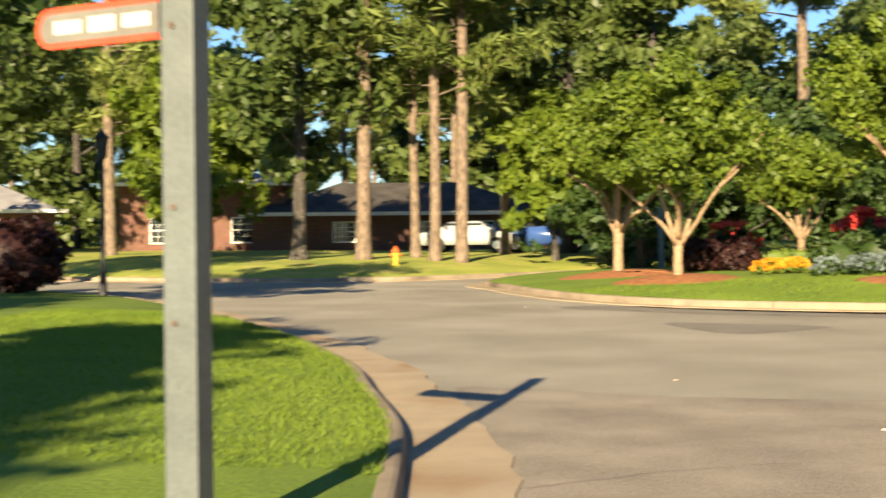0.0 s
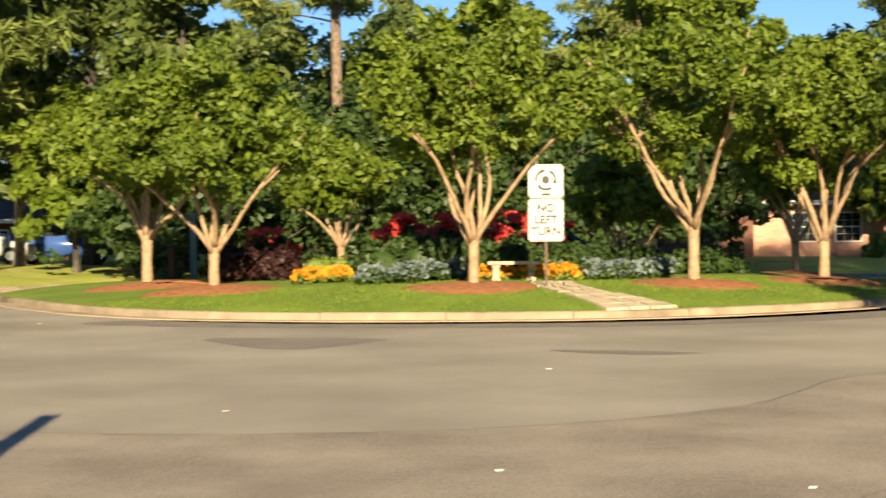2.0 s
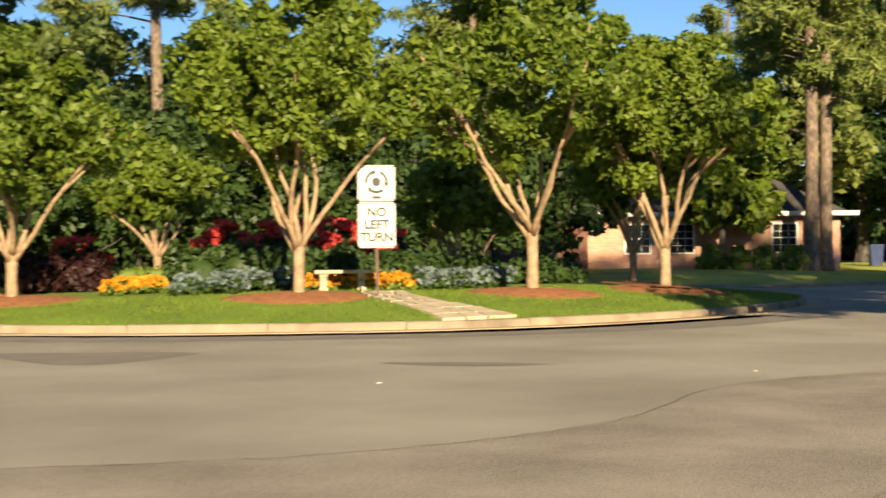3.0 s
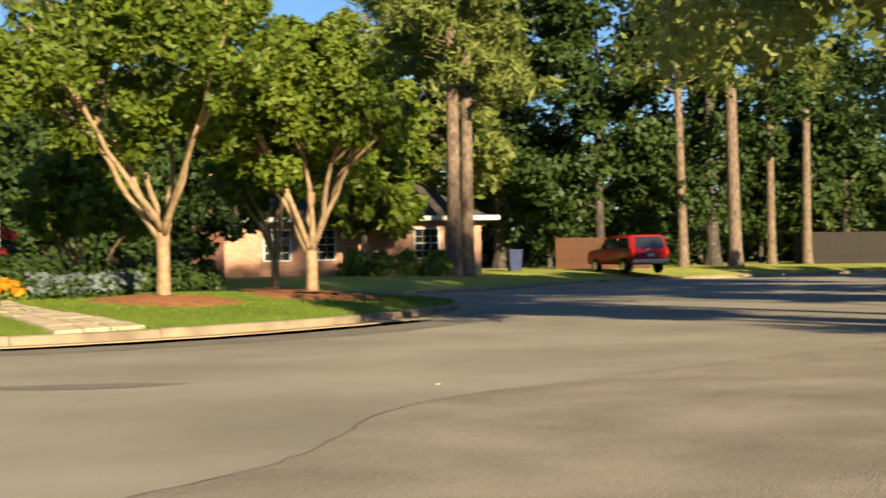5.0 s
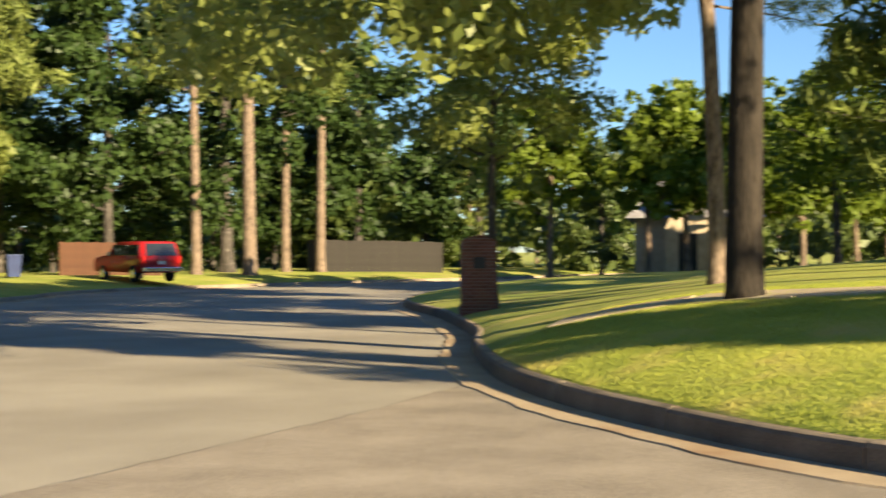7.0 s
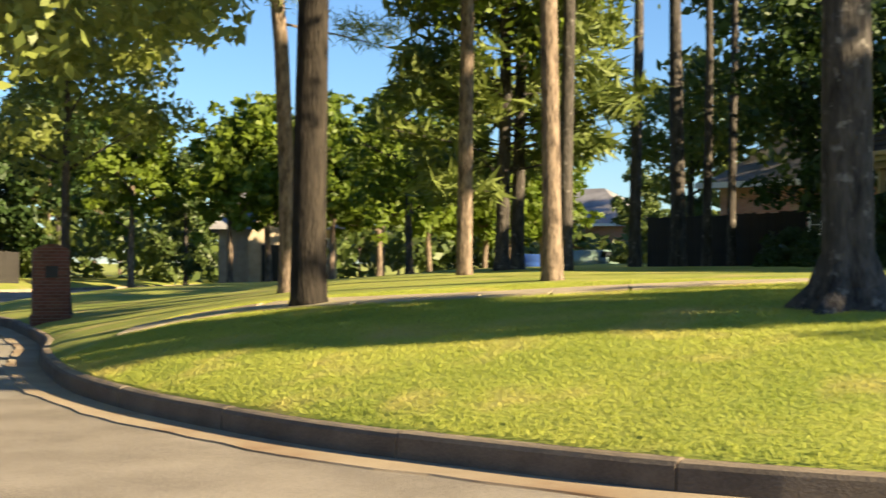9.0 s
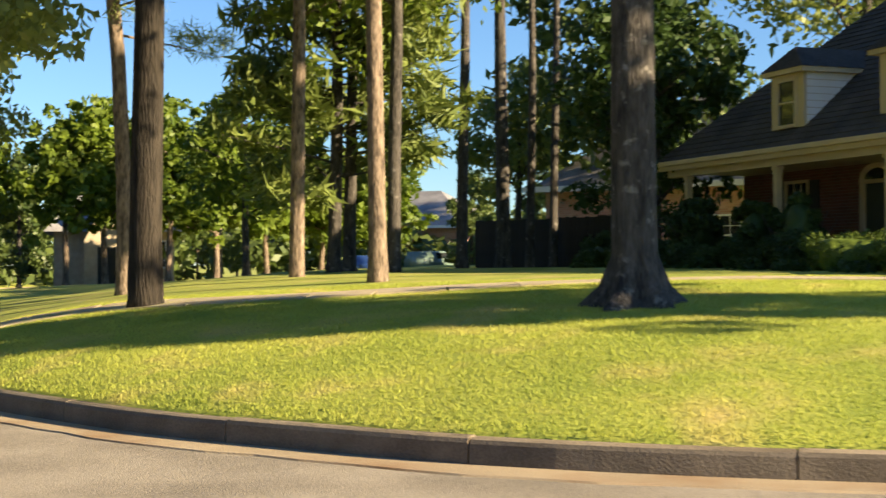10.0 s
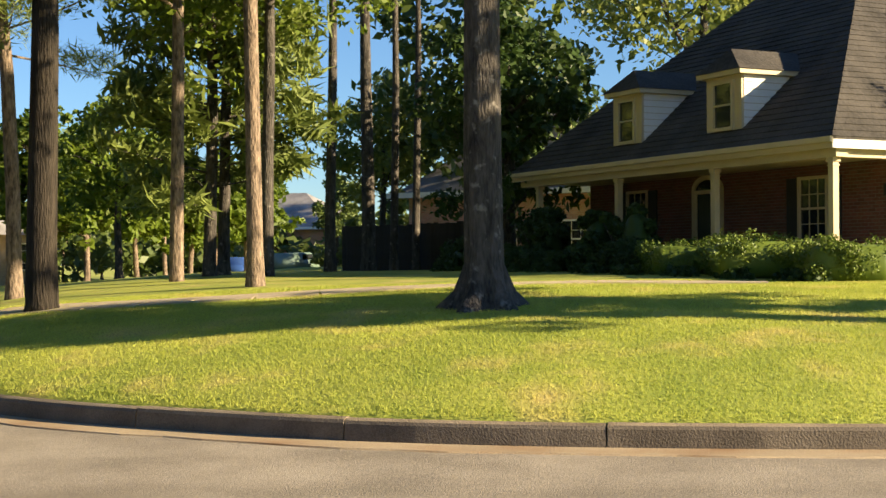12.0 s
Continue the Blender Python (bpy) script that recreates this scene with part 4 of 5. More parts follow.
pine("pine_tree", on("corner", 24.86, 7.0), 24, 21, 0.34, 0.145, 26000, 3.4, "tall pine with a sunlit scaly trunk", size=0.15)
broadleaf("oak_tree", on("corner", 32.1, 7.9), 26, 18, 0.32, 0.14, 5.0, 13000, 0.11, "tall dark-trunked tree on the lawn", mat=SUNNY_LEAF, flare=1.3, limbs=12)
# shade put into the trunk colour: dark oak bark instead of pine bark
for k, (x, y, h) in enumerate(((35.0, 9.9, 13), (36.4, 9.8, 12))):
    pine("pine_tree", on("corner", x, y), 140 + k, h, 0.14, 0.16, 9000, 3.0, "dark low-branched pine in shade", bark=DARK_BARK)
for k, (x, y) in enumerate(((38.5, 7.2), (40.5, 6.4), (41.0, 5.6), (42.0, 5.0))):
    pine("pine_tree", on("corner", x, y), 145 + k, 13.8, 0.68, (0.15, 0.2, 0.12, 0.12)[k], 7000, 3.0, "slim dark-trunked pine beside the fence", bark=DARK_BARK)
broadleaf("magnolia", on("corner", 38.5, 2.2), 150, 7.2, 0.1, 0.2, 2.5, 7000, 0.13, "dense dark evergreen tree beside the house", mat=SHRUB)
broadleaf("oak_tree", on("corner", 44, -4), 151, 12.5, 0.2, 0.24, 5.5, 8500, 0.13, "tall tree by the brick house, seen or added for shade", mat=SUNNY_LEAF)
broadleaf("oak_tree", on("corner", 47, -12), 152, 13, 0.2, 0.24, 6, 8000, 0.15, "tall tree by the brick house, seen or added for shade", mat=SUNNY_LEAF)
broadleaf("oak_tree", on("corner", 52, 3), 153, 12.5, 0.2, 0.22, 5, 5000, 0.22, "tall tree by the brick house, seen or added for shade")
# stands out of view and throws the shade band across the lawn
broadleaf("oak_tree", on("corner", 15.2, -12.0), 154, 10, 0.42, 0.2, 2.4, 5000, 0.17, "unseen tree placed to shade the house lawn")


# unseen tall trees added south of the lawn to shade the mailbox and the side street
for k, (x, y, h, br, sp) in enumerate(((12.8, -18, 19.5, 0.66, 2.9), (22.2, -18.5, 17.5, 0.7, 2.0))):
    broadleaf("oak_tree", on("corner", x, y), 400 + k, h, br, 0.3, sp, 9000, 0.28, "tall tree by the brick house, seen or added for shade")
broadleaf("oak_tree", on("corner", 31.65, 19.3), 404, 9.5, 0.3, 0.1, 3.2, 11000, 0.1, "leafy tree behind the brick mailbox", mat=SUNNY_LEAF)
# trees beside the side street
for k, (x, y, h, m) in enumerate(((52, 17, 7, LEAF), (55.5, 7.2, 7.5, SUNNY_LEAF), (64, 24.5, 7.5, SUNNY_LEAF))):
    broadleaf("oak_tree", on("corner", x, y), 410 + k, h, 0.3, 0.14, 2.9, 7000, 0.13, "young leafy tree down the side street", mat=m)
# added out of view, only to keep sun off the side wall
broadleaf("oak_tree", on("corner", 28.0, -13.0), 156, 6.0, 0.2, 0.16, 2.8, 6000, 0.13, "low unseen tree added to shade the side of the house")


def sidewalk():
    root = tagged(new("sidewalk"), "narrow concrete walk crossing the lawn", "path", kind="structure")
    line = smooth_curve([(22.6, 13.2), (22.9, 11.2), (22.2, 9.1), (21.95, 7.4), (22.1, 5.4), (22.5, 3.3), (22.7, 0.8), (22.5, -2)], False, 1.2)
    for a, b in zip(line, line[1:]):
        w = (b - a) / np.linalg.norm(b - a)
        q = np.array([-w[1], w[0]])
        pts = [a + w * 0.01 - q * 0.5, a + w * 0.01 + q * 0.5, b - w * 0.01 + q * 0.5, b - w * 0.01 - q * 0.5]
        bm = bmesh.new()
        lo = [bm.verts.new((*p, ground("corner", *p) - 0.05)) for p in pts]
        hi = [bm.verts.new((*p, ground("corner", *p) + 0.03)) for p in pts]
        bm.faces.new(hi)
        for k in range(4):
            bm.faces.new((lo[k], lo[(k + 1) % 4], hi[(k + 1) % 4], hi[k]))
        bmesh.ops.recalc_face_normals(bm, faces=bm.faces)
        part("slab", bm, STONE, root)


sidewalk()


def brick_mailbox():
    t = thing("brick_mailbox", on("corner", 30.45, 19.0), 236, "brown brick mailbox pillar with an arched top", "mailbox")
    bm = cube(-0.42, 0.42, -0.36, 0.36, -0.1, 0.14, 0.01)
    uv_metres(part("plinth", bm, BRICK, t))
    bm = bmesh.new()
    n = 8
    prof = [(-0.38, 0.14), (0.38, 0.14), (0.38, 1.55)] + [(0.38 - 0.76 * i / n, 1.55 + 0.13 * math.sin(math.pi * i / n)) for i in range(1, n)] + [(-0.38, 1.55)]
    a = [bm.verts.new((x, -0.32, z)) for x, z in prof]
    b = [bm.verts.new((x, 0.32, z)) for x, z in prof]
    bm.faces.new(a)
    bm.faces.new(b[::-1])
    for i in range(len(prof)):
        bm.faces.new((a[i], b[i], b[(i + 1) % len(prof)], a[(i + 1) % len(prof)]))
    bmesh.ops.recalc_face_normals(bm, faces=bm.faces)
    uv_metres(part("pillar", bm, BRICK, t))
    part("door", cube(-0.13, 0.13, 0.32, 0.335, 0.95, 1.2, 0.004), BLACK, t, "black metal letter box door")


brick_mailbox()


# ---- the brick house with dormers ----
def wall_part(name, bm, mat, parent, label=""):
    return uv_metres(part(name, bm, mat, parent, label))


def sash_window(parent, x, y, z, w, h, trim, name="window", shutters=False, depth=0.06, barred=True):
    """A window in a wall whose outside looks to +y: trim, two sashes with bars, dark panes."""
    win = part(name, cube(x - w / 2, x + w / 2, y - 0.03, y + 0.005, z, z + h), GLASS, parent, "dark reflecting panes")
    fr = bmesh.new()
    t = 0.07
    for a in ((x - w / 2 - t, x - w / 2, z - t, z + h + t), (x + w / 2, x + w / 2 + t, z - t, z + h + t), (x - w / 2, x + w / 2, z + h, z + h + t), (x - w / 2, x + w / 2, z - t, z)):
        box(fr, a[0], a[1], y - 0.02, y + depth, a[2], a[3])
    part("window_frame", fr, trim, win)
    part("meeting_rail", cube(x - w / 2, x + w / 2, y + 0.006, y + 0.035, z + h * 0.49, z + h * 0.53), trim, win)
    if barred:
        for k in (1, 2):
            part("glazing_bar", cube(x - w / 2 + w * k / 3 - 0.009, x - w / 2 + w * k / 3 + 0.009, y + 0.006, y + 0.022, z, z + h), trim, win)
        for k in (0.25, 0.75):
            part("glazing_bar", cube(x - w / 2, x + w / 2, y + 0.006, y + 0.02, z + h * k - 0.009, z + h * k + 0.009), trim, win)
    if shutters:
        for s in (-1, 1):
            cx = x + s * (w / 2 + t + 0.2)
            part("shutter", cube(cx - 0.18, cx + 0.18, y - 0.01, y + 0.04, z - 0.03, z + h + 0.05, 0.008), BLACK, win, "black louvred shutter")
    return win


def dormer(parent, xc, yf, z0, w=0.95, h=1.22):
    """A dormer with a window, sloping cheeks and a small hipped roof; its front looks to +y."""
    d = part("dormer", cube(xc - w / 2, xc + w / 2, yf - 2.6, yf, z0 - 0.3, z0 + h), CREAM, parent, "cream boarded dormer")
    for k in range(9):
        z = z0 - 0.1 + k * 0.15
        for s in (-1, 1):
            bm = cube(xc + s * w / 2, xc + s * (w / 2 + 0.014), yf - 2.55, yf - 0.06, z, z + 0.135)
            part("clapboard", bm, WHITE, d)
    sash_window(d, xc, yf, z0 + 0.17, w * 0.5, h * 0.74, CREAM, barred=False)
    e = 0.16
    zt = z0 + h
    part("fascia", cube(xc - w / 2 - e, xc + w / 2 + e, yf - 2.6, yf + e, zt, zt + 0.1), CREAM, d)
    bm = solid(bmesh.new(), [(xc - w / 2 - e - 0.03, yf + e + 0.03, zt + 0.1), (xc + w / 2 + e + 0.03, yf + e + 0.03, zt + 0.1), (xc + w / 2 + e + 0.03, yf - 3.2, zt + 0.1), (xc - w / 2 - e - 0.03, yf - 3.2, zt + 0.1), (xc, yf - 0.2, zt + 0.62), (xc, yf - 3.2, zt + 0.62)],
               [(0, 1, 4), (1, 2, 5, 4), (3, 0, 4, 5), (2, 3, 5), (0, 3, 2, 1)])
    part("roof", bm, SHINGLE, d, "dark shingled dormer roof")


HOUSE_AT, HOUSE_TURN = (26.14, -3.96), -28.7


def main_house():
    t = thing("house", (*HOUSE_AT, 1.5), HOUSE_TURN, "red brick house with a deep porch and dormers", "house")
    L, D = 12.1, 11.0
    wall_part("wall", cube(0.5, L - 0.5, -2.3, -2.0, -0.3, 2.39), BRICK, t, "shaded red brick front wall")
    wall_part("wall", cube(0.2, 0.5, -D, -2.0, -0.3, 2.39), BRICK, t, "red brick side wall")
    wall_part("wall", cube(L - 0.5, L - 0.2, -D, -2.0, -0.3, 2.39), BRICK, t, "red brick side wall")
    wall_part("wall", cube(0.5, L - 0.5, -D, -D + 0.3, -0.3, 2.39), BRICK, t)
    part("porch_floor", cube(-0.2, L - 0.1, -2.0, 0.35, -0.4, 0.12, 0.02), CONCRETE, t)
    part("porch_ceiling", cube(0.05, L - 0.35, -1.99, -0.15, 2.3, 2.34), CREAM, t)
    part("porch_beam", cube(-0.2, L - 0.15, -0.14, 0.14, 2.22, 2.42), CREAM, t, "cream painted porch beam")
    part("porch_beam", cube(-0.14, 0.14, -2.0, -0.14, 2.22, 2.42), CREAM, t)
    for x in (0.04, 3.72, 7.46, 11.2):
        c = part("column", cube(x - 0.072, x + 0.072, -0.072, 0.072, 0.12, 2.22, 0.01), CREAM, t, "square cream porch column")
        for nm, z0, z1, w in (("base", 0.12, 0.3, 0.1), ("capital", 2.14, 2.22, 0.095), ("neck_ring", 2.06, 2.085, 0.085)):
            part(nm, cube(x - w, x + w, -w, w, z0, z1), CREAM, c)
    # eaves and hipped roof
    e0, ze = 0.32, 2.42
    part("fascia", cube(-0.3, L + 0.1, e0 - 0.03, e0 + 0.02, ze - 0.05, ze + 0.16), CREAM, t)
    part("fascia", cube(-0.33, -0.3, -D, e0 + 0.02, ze - 0.05, ze + 0.16), WHITE, t)
    part("gutter_rail", cube(-0.35, L + 0.12, e0 + 0.02, e0 + 0.11, ze + 0.06, ze + 0.17, 0.015), CREAM, t, "cream metal rain gutter")
    part("soffit", cube(-0.3, L + 0.1, -2.0, e0, ze - 0.02, ze), CREAM, t)
    zr, yr = 8.6, -6.4
    xr0, xr1 = 5.9, 6.3
    lo = ze + 0.16
    bm = solid(bmesh.new(), [(-0.34, e0 + 0.05, lo), (L + 0.14, e0 + 0.05, lo), (L + 0.14, -D - 1.5, lo), (-0.34, -D - 1.5, lo), (xr0, yr, zr), (xr1, yr, zr),
                              (-0.34, e0 + 0.05, lo - 0.04), (L + 0.14, e0 + 0.05, lo - 0.04), (L + 0.14, -D - 1.5, lo - 0.04), (-0.34, -D - 1.5, lo - 0.04)],
               [(0, 1, 5, 4), (1, 2, 5), (2, 3, 4, 5), (3, 0, 4), (0, 6, 7, 1), (1, 7, 8, 2), (2, 8, 9, 3), (3, 9, 6, 0), (6, 9, 8, 7)])
    roof = part("roof", bm, SHINGLE, t, "steep dark shingled hip roof")
    # rows of shingle courses on the front and on the side slope
    rng = random.Random(4)
    for side in (0, 1):
        bm = bmesh.new()
        n = 44
        for k in range(n):
            f0, f1 = k / n, (k + 1.0) / n
            if side == 0:
                a, b, c, d = Vector((-0.34, e0 + 0.05, lo)), Vector((L + 0.14, e0 + 0.05, lo)), Vector((xr0, yr, zr)), Vector((xr1, yr, zr))
            else:
                a, b, c, d = Vector((-0.34, -D - 1.5, lo)), Vector((-0.34, e0 + 0.05, lo)), Vector((xr0, yr, zr)), Vector((xr0, yr, zr))
            nn = (b - a).cross(c - a).normalized()
            nn = nn if nn.z > 0 else -nn
            p0, p1 = a.lerp(c, f0), b.lerp(d, f0)
            q0, q1 = a.lerp(c, f1), b.lerp(d, f1)
            m = max(1, int((p1 - p0).length / 0.3))
            off = rng.random()
            for i in range(m + 1):
                u0, u1 = max(0.0, (i - off) / m), min(1.0, (i + 1 - off) / m - 0.01 / max(m, 1))
                if u1 - u0 < 0.01 / m:
                    continue
                h = 0.016 + rng.uniform(0, 0.01)
                vs = [bm.verts.new(v) for v in (p0.lerp(p1, u0) + nn * h, p0.lerp(p1, u1) + nn * h, q0.lerp(q1, u1) + nn * 0.004, q0.lerp(q1, u0) + nn * 0.004)]
                bm.faces.new(vs)
                lo_v = [bm.verts.new(v) for v in (p0.lerp(p1, u0), p0.lerp(p1, u1))]
                bm.faces.new((vs[0], lo_v[0], lo_v[1], vs[1]))
        tagged(part("shingle", bm, SHINGLE, roof), kind="stuff")
    for xc, yf in ((7.22, -0.1), (3.53, -0.1)):
        dormer(t, xc, yf, 2.93, 1.2, 1.25)
    # side dormer on the sunny slope
    bm = cube(0.1, 2.6, -7.0, -5.8, 3.4, 4.7)
    sd = part("dormer", bm, CREAM, t, "cream dormer on the side slope")
    part("roof", solid(bmesh.new(), [(-0.1, -7.2, 4.7), (-0.1, -5.6, 4.7), (3.0, -5.6, 4.7), (3.0, -7.2, 4.7), (0.3, -6.4, 5.3), (3.0, -6.4, 5.3)], [(0, 1, 4), (1, 2, 5, 4), (3, 0, 4, 5), (2, 3, 5), (0, 3, 2, 1)]), SHINGLE, sd)
    bm = bmesh.new()
    tube(bm, [Vector((2.6, -4.4, 5.2)), Vector((2.6, -4.4, 5.85))], [0.06, 0.06], 8)
    part("vent_pipe", bm, WHITE, roof, "white roof vent")
    # openings behind the porch
    sash_window(t, 2.9, -2.0, 0.72, 0.82, 1.28, CREAM, shutters=True)
    sash_window(t, 9.6, -2.0, 0.72, 0.82, 1.28, CREAM, shutters=True)
    door = part("door", cube(6.175, 7.025, -2.02, -1.97, 0.12, 1.85), material("dark_green_door", (0.02, 0.03, 0.025), (0.035, 0.05, 0.04), 3, 0.4, 0.05), t, "dark panelled front door")
    bm = bmesh.new()
    for a in ((6.035, 6.175, 0.12, 1.9), (7.025, 7.165, 0.12, 1.9), (6.035, 7.165, 1.86, 1.94)):
        box(bm, a[0], a[1], -2.0, -1.9, a[2], a[3])
    n = 12
    outer = [(6.6 + 0.57 * math.cos(math.pi * i / n), 1.94 + 0.36 * math.sin(math.pi * i / n)) for i in range(n + 1)]
    inner = [(6.6 + 0.45 * math.cos(math.pi * i / n), 1.94 + 0.25 * math.sin(math.pi * i / n)) for i in range(n + 1)]
    for i in range(n):
        q = [outer[i], outer[i + 1], inner[i + 1], inner[i]]
        f = [bm.verts.new((x, -1.9, z)) for x, z in q]
        g = [bm.verts.new((x, -2.0, z)) for x, z in q]
        bm.faces.new(f)
        for k in range(4):
            bm.faces.new((f[k], f[(k + 1) % 4], g[(k + 1) % 4], g[k]))
    bmesh.ops.recalc_face_normals(bm, faces=bm.faces)
    part("door_surround", bm, CREAM, door, "cream arched door surround")
    bm = bmesh.new()
    v = [bm.verts.new((x, -1.95, z)) for x, z in inner]
    bm.faces.new(v)
    part("fanlight", bm, GLASS, door)
    bm = cube(0.62, 0.72, -1.99, -1.9, 1.55, 1.8, 0.01)
    part("porch_light", bm, BLACK, t)


main_house()


def house_spot(x, y):
    """A place given along and out from the front of the brick house."""
    a = radians(HOUSE_TURN)
    gx = HOUSE_AT[0] + x * math.cos(a) + y * math.sin(a)
    gy = HOUSE_AT[1] - x * math.sin(a) + y * math.cos(a)
    return (gx, gy, ground("corner", gx, gy) - 0.03)


for k, (x, y, rx, ry, h, m) in enumerate(((-1.9, 1.6, 1.3, 0.8, 0.76, HEDGE_LEAF), (0.5, 1.7, 1.5, 0.85, 0.8, HEDGE_LEAF), (2.9, 1.6, 1.1, 0.7, 0.7, HEDGE_LEAF), (4.9, 1.5, 1.1, 0.7, 0.72, SHRUB), (6.9, 1.5, 1.1, 0.7, 0.68, SHRUB), (8.9, 1.5, 1.1, 0.7, 0.68, SHRUB), (10.9, 1.5, 1.1, 0.7, 0.72, SHRUB), (12.8, 1.2, 1.1, 0.8, 0.85, SHRUB))):
    wobble_clump("clipped_shrub", house_spot(x, y), 160 + k, rx, ry, h, m, 16000, 0.028, "rounded clipped evergreen shrub before the porch", "shrub", "foundation shrubs", boxy=k < 3)
for k, (x, y, r, h) in enumerate(((5.6, 0.75, 1.3, 1.75), (7.1, 0.8, 1.1, 1.6), (9.6, 0.75, 1.5, 1.75))):
    wobble_clump("porch_shrub", house_spot(x, y), 170 + k, r, 0.6, h, SHRUB, 10000, 0.06, "tall loose dark shrub at the porch", "shrub", "porch shrubs")
for k in range(9):
    wobble_clump("border_plant", house_spot(-2.0 + k * 1.7, 2.6), 180 + k, 0.85, 0.35, 0.24, SHRUB, 500, 0.06, "low groundcover clump along the bed", "plant", "bed edging", stem=False)


# ---- houses across the street ----
def ranch_house(name, place, turn, length, depth, wall_h, roof_h, brick, roofing, label, wins, gable=None, porch=None):
    t = thing(name, place, turn, label, "house")
    wall_part("wall", cube(-length / 2, length / 2, -depth, 0, -0.8, wall_h), brick, t)
    o = 0.6
    bm = solid(bmesh.new(), [(-length / 2 - o, o, wall_h), (length / 2 + o, o, wall_h), (length / 2 + o, -depth - o, wall_h), (-length / 2 - o, -depth - o, wall_h), (-length / 2 + depth * 0.45, -depth / 2, wall_h + roof_h), (length / 2 - depth * 0.45, -depth / 2, wall_h + roof_h)],
               [(0, 1, 5, 4), (1, 2, 5), (2, 3, 4, 5), (3, 0, 4), (0, 3, 2, 1)])
    part("roof", bm, roofing, t, "low hipped shingle roof")
    part("fascia", cube(-length / 2 - o, length / 2 + o, o, o + 0.06, wall_h - 0.02, wall_h + 0.18), WHITE, t, "white eaves board")
    part("fascia", cube(-length / 2 - o - 0.06, -length / 2 - o, -depth - o, o + 0.06, wall_h - 0.02, wall_h + 0.18), WHITE, t)
    for x in wins:
        sash_window(t, x, 0.0, 0.7, 1.1, min(1.3, wall_h - 1.1), WHITE)
    if gable:
        x, w, h = gable
        bm = solid(bmesh.new(), [(x - w / 2, 1.2, -0.6), (x + w / 2, 1.2, -0.6), (x + w / 2, 1.2, wall_h), (x, 1.2, wall_h + h), (x - w / 2, 1.2, wall_h), (x - w / 2, -3, -0.6), (x + w / 2, -3, -0.6), (x + w / 2, -3, wall_h), (x, -3, wall_h + h), (x - w / 2, -3, wall_h)],
                   [(0, 1, 2, 3, 4), (9, 8, 7, 6, 5), (0, 5, 6, 1), (1, 6, 7, 2), (4, 9, 5, 0), (2, 7, 8, 3), (3, 8, 9, 4)])
        g = wall_part("gable_wall", bm, BRICK, t, "dark brick entrance gable")
        for s in (-1, 1):
            bm = solid(bmesh.new(), [(x, 1.6, wall_h + h + 0.12), (x + s * (w / 2 + 0.45), 1.6, wall_h - 0.22), (x + s * (w / 2 + 0.45), -4, wall_h - 0.22), (x, -4, wall_h + h + 0.12), (x, 1.6, wall_h + h), (x + s * (w / 2 + 0.45), 1.6, wall_h - 0.36), (x + s * (w / 2 + 0.45), -4, wall_h - 0.36), (x, -4, wall_h + h)],
                       [(0, 1, 2, 3), (4, 7, 6, 5), (0, 4, 5, 1), (1, 5, 6, 2), (2, 6, 7, 3), (3, 7, 4, 0)])
            part("gable_roof", bm, roofing, g)
        # flat black arch on the wall gives the shade inside the entrance
        bm = bmesh.new()
        n = 10
        pts = [(x - 0.7, -0.3), (x + 0.7, -0.3)] + [(x + 0.7 * math.cos(math.pi * i / n), 1.5 + 0.7 * math.sin(math.pi * i / n)) for i in range(n + 1)]
        f = [bm.verts.new((a, 1.215, b)) for a, b in pts]
        bm.faces.new(f)
        part("shaded_opening", bm, BLACK, g, "black sheet for the shade inside an arched entrance")
    if porch:
        x0, x1, n = porch
        part("porch_roof", cube(x0 - 0.3, x1 + 0.3, 0.0, 2.2, wall_h - 0.2, wall_h - 0.02), WHITE, t)
        for k in range(n):
            x = x0 + (x1 - x0) * k / max(1, n - 1)
            part("column", cube(x - 0.12, x + 0.12, 1.85, 2.09, -0.3, wall_h - 0.2, 0.01), WHITE, t, "white porch column")
    return t


ranch_house("house", (31.0, 54.5, 0.6), 200, 26, 9, 2.35, 2.9, PINK_BRICK, SHINGLE, "long pink brick house under a dark roof", (-3.6, -5.6, -10.4, 6.2, 10.0), (1.0, 4.2, 2.4), (4.2, 11.0, 4))
t = thing("chimney_stack", (31.8, 52.0, 0.6), 200, "pale pink brick chimney standing above the roof", "chimney")
wall_part("shaft", cube(-0.55, 0.55, -4.5, -3.9, 2.2, 5.1), PINK_BRICK, t)
wall_part("chimney_cap", cube(-0.65, 0.65, -4.6, -3.8, 5.1, 5.28), PINK_BRICK, t)
ranch_house("house", (-5.13, 70.17, 0.4), 178, 16, 10, 2.1, 1.9, BRICK, SHINGLE, "low red brick house behind pines", (-4.5, -1.5, 3.0))
ranch_house("house", (-16.01, 70.95, 0.4), 175, 9, 9, 3.8, 1.6, BRICK, GREY_SHINGLE, "taller red brick house wing behind trees", (-2.2, 2.2))
ranch_house("house", (-29.68, 68.84, 0.4), 160, 12, 9, 2.4, 2.2, BRICK, GREY_SHINGLE, "grey-roofed brick house far down the street", (-3, 0, 3))
ranch_house("house", (50.5, 2.0, 1.2), -62, 9, 8, 3.0, 3.6, PINK_BRICK, GREY_SHINGLE, "grey-roofed neighbouring house behind a fence", (-2.5, 0.5))
ranch_house("house", (106.0, 21.0, 1.3), -75, 12, 9, 3.0, 3.0, PINK_BRICK, GREY_SHINGLE, "distant grey-roofed house down the street", (-3, 0, 3))


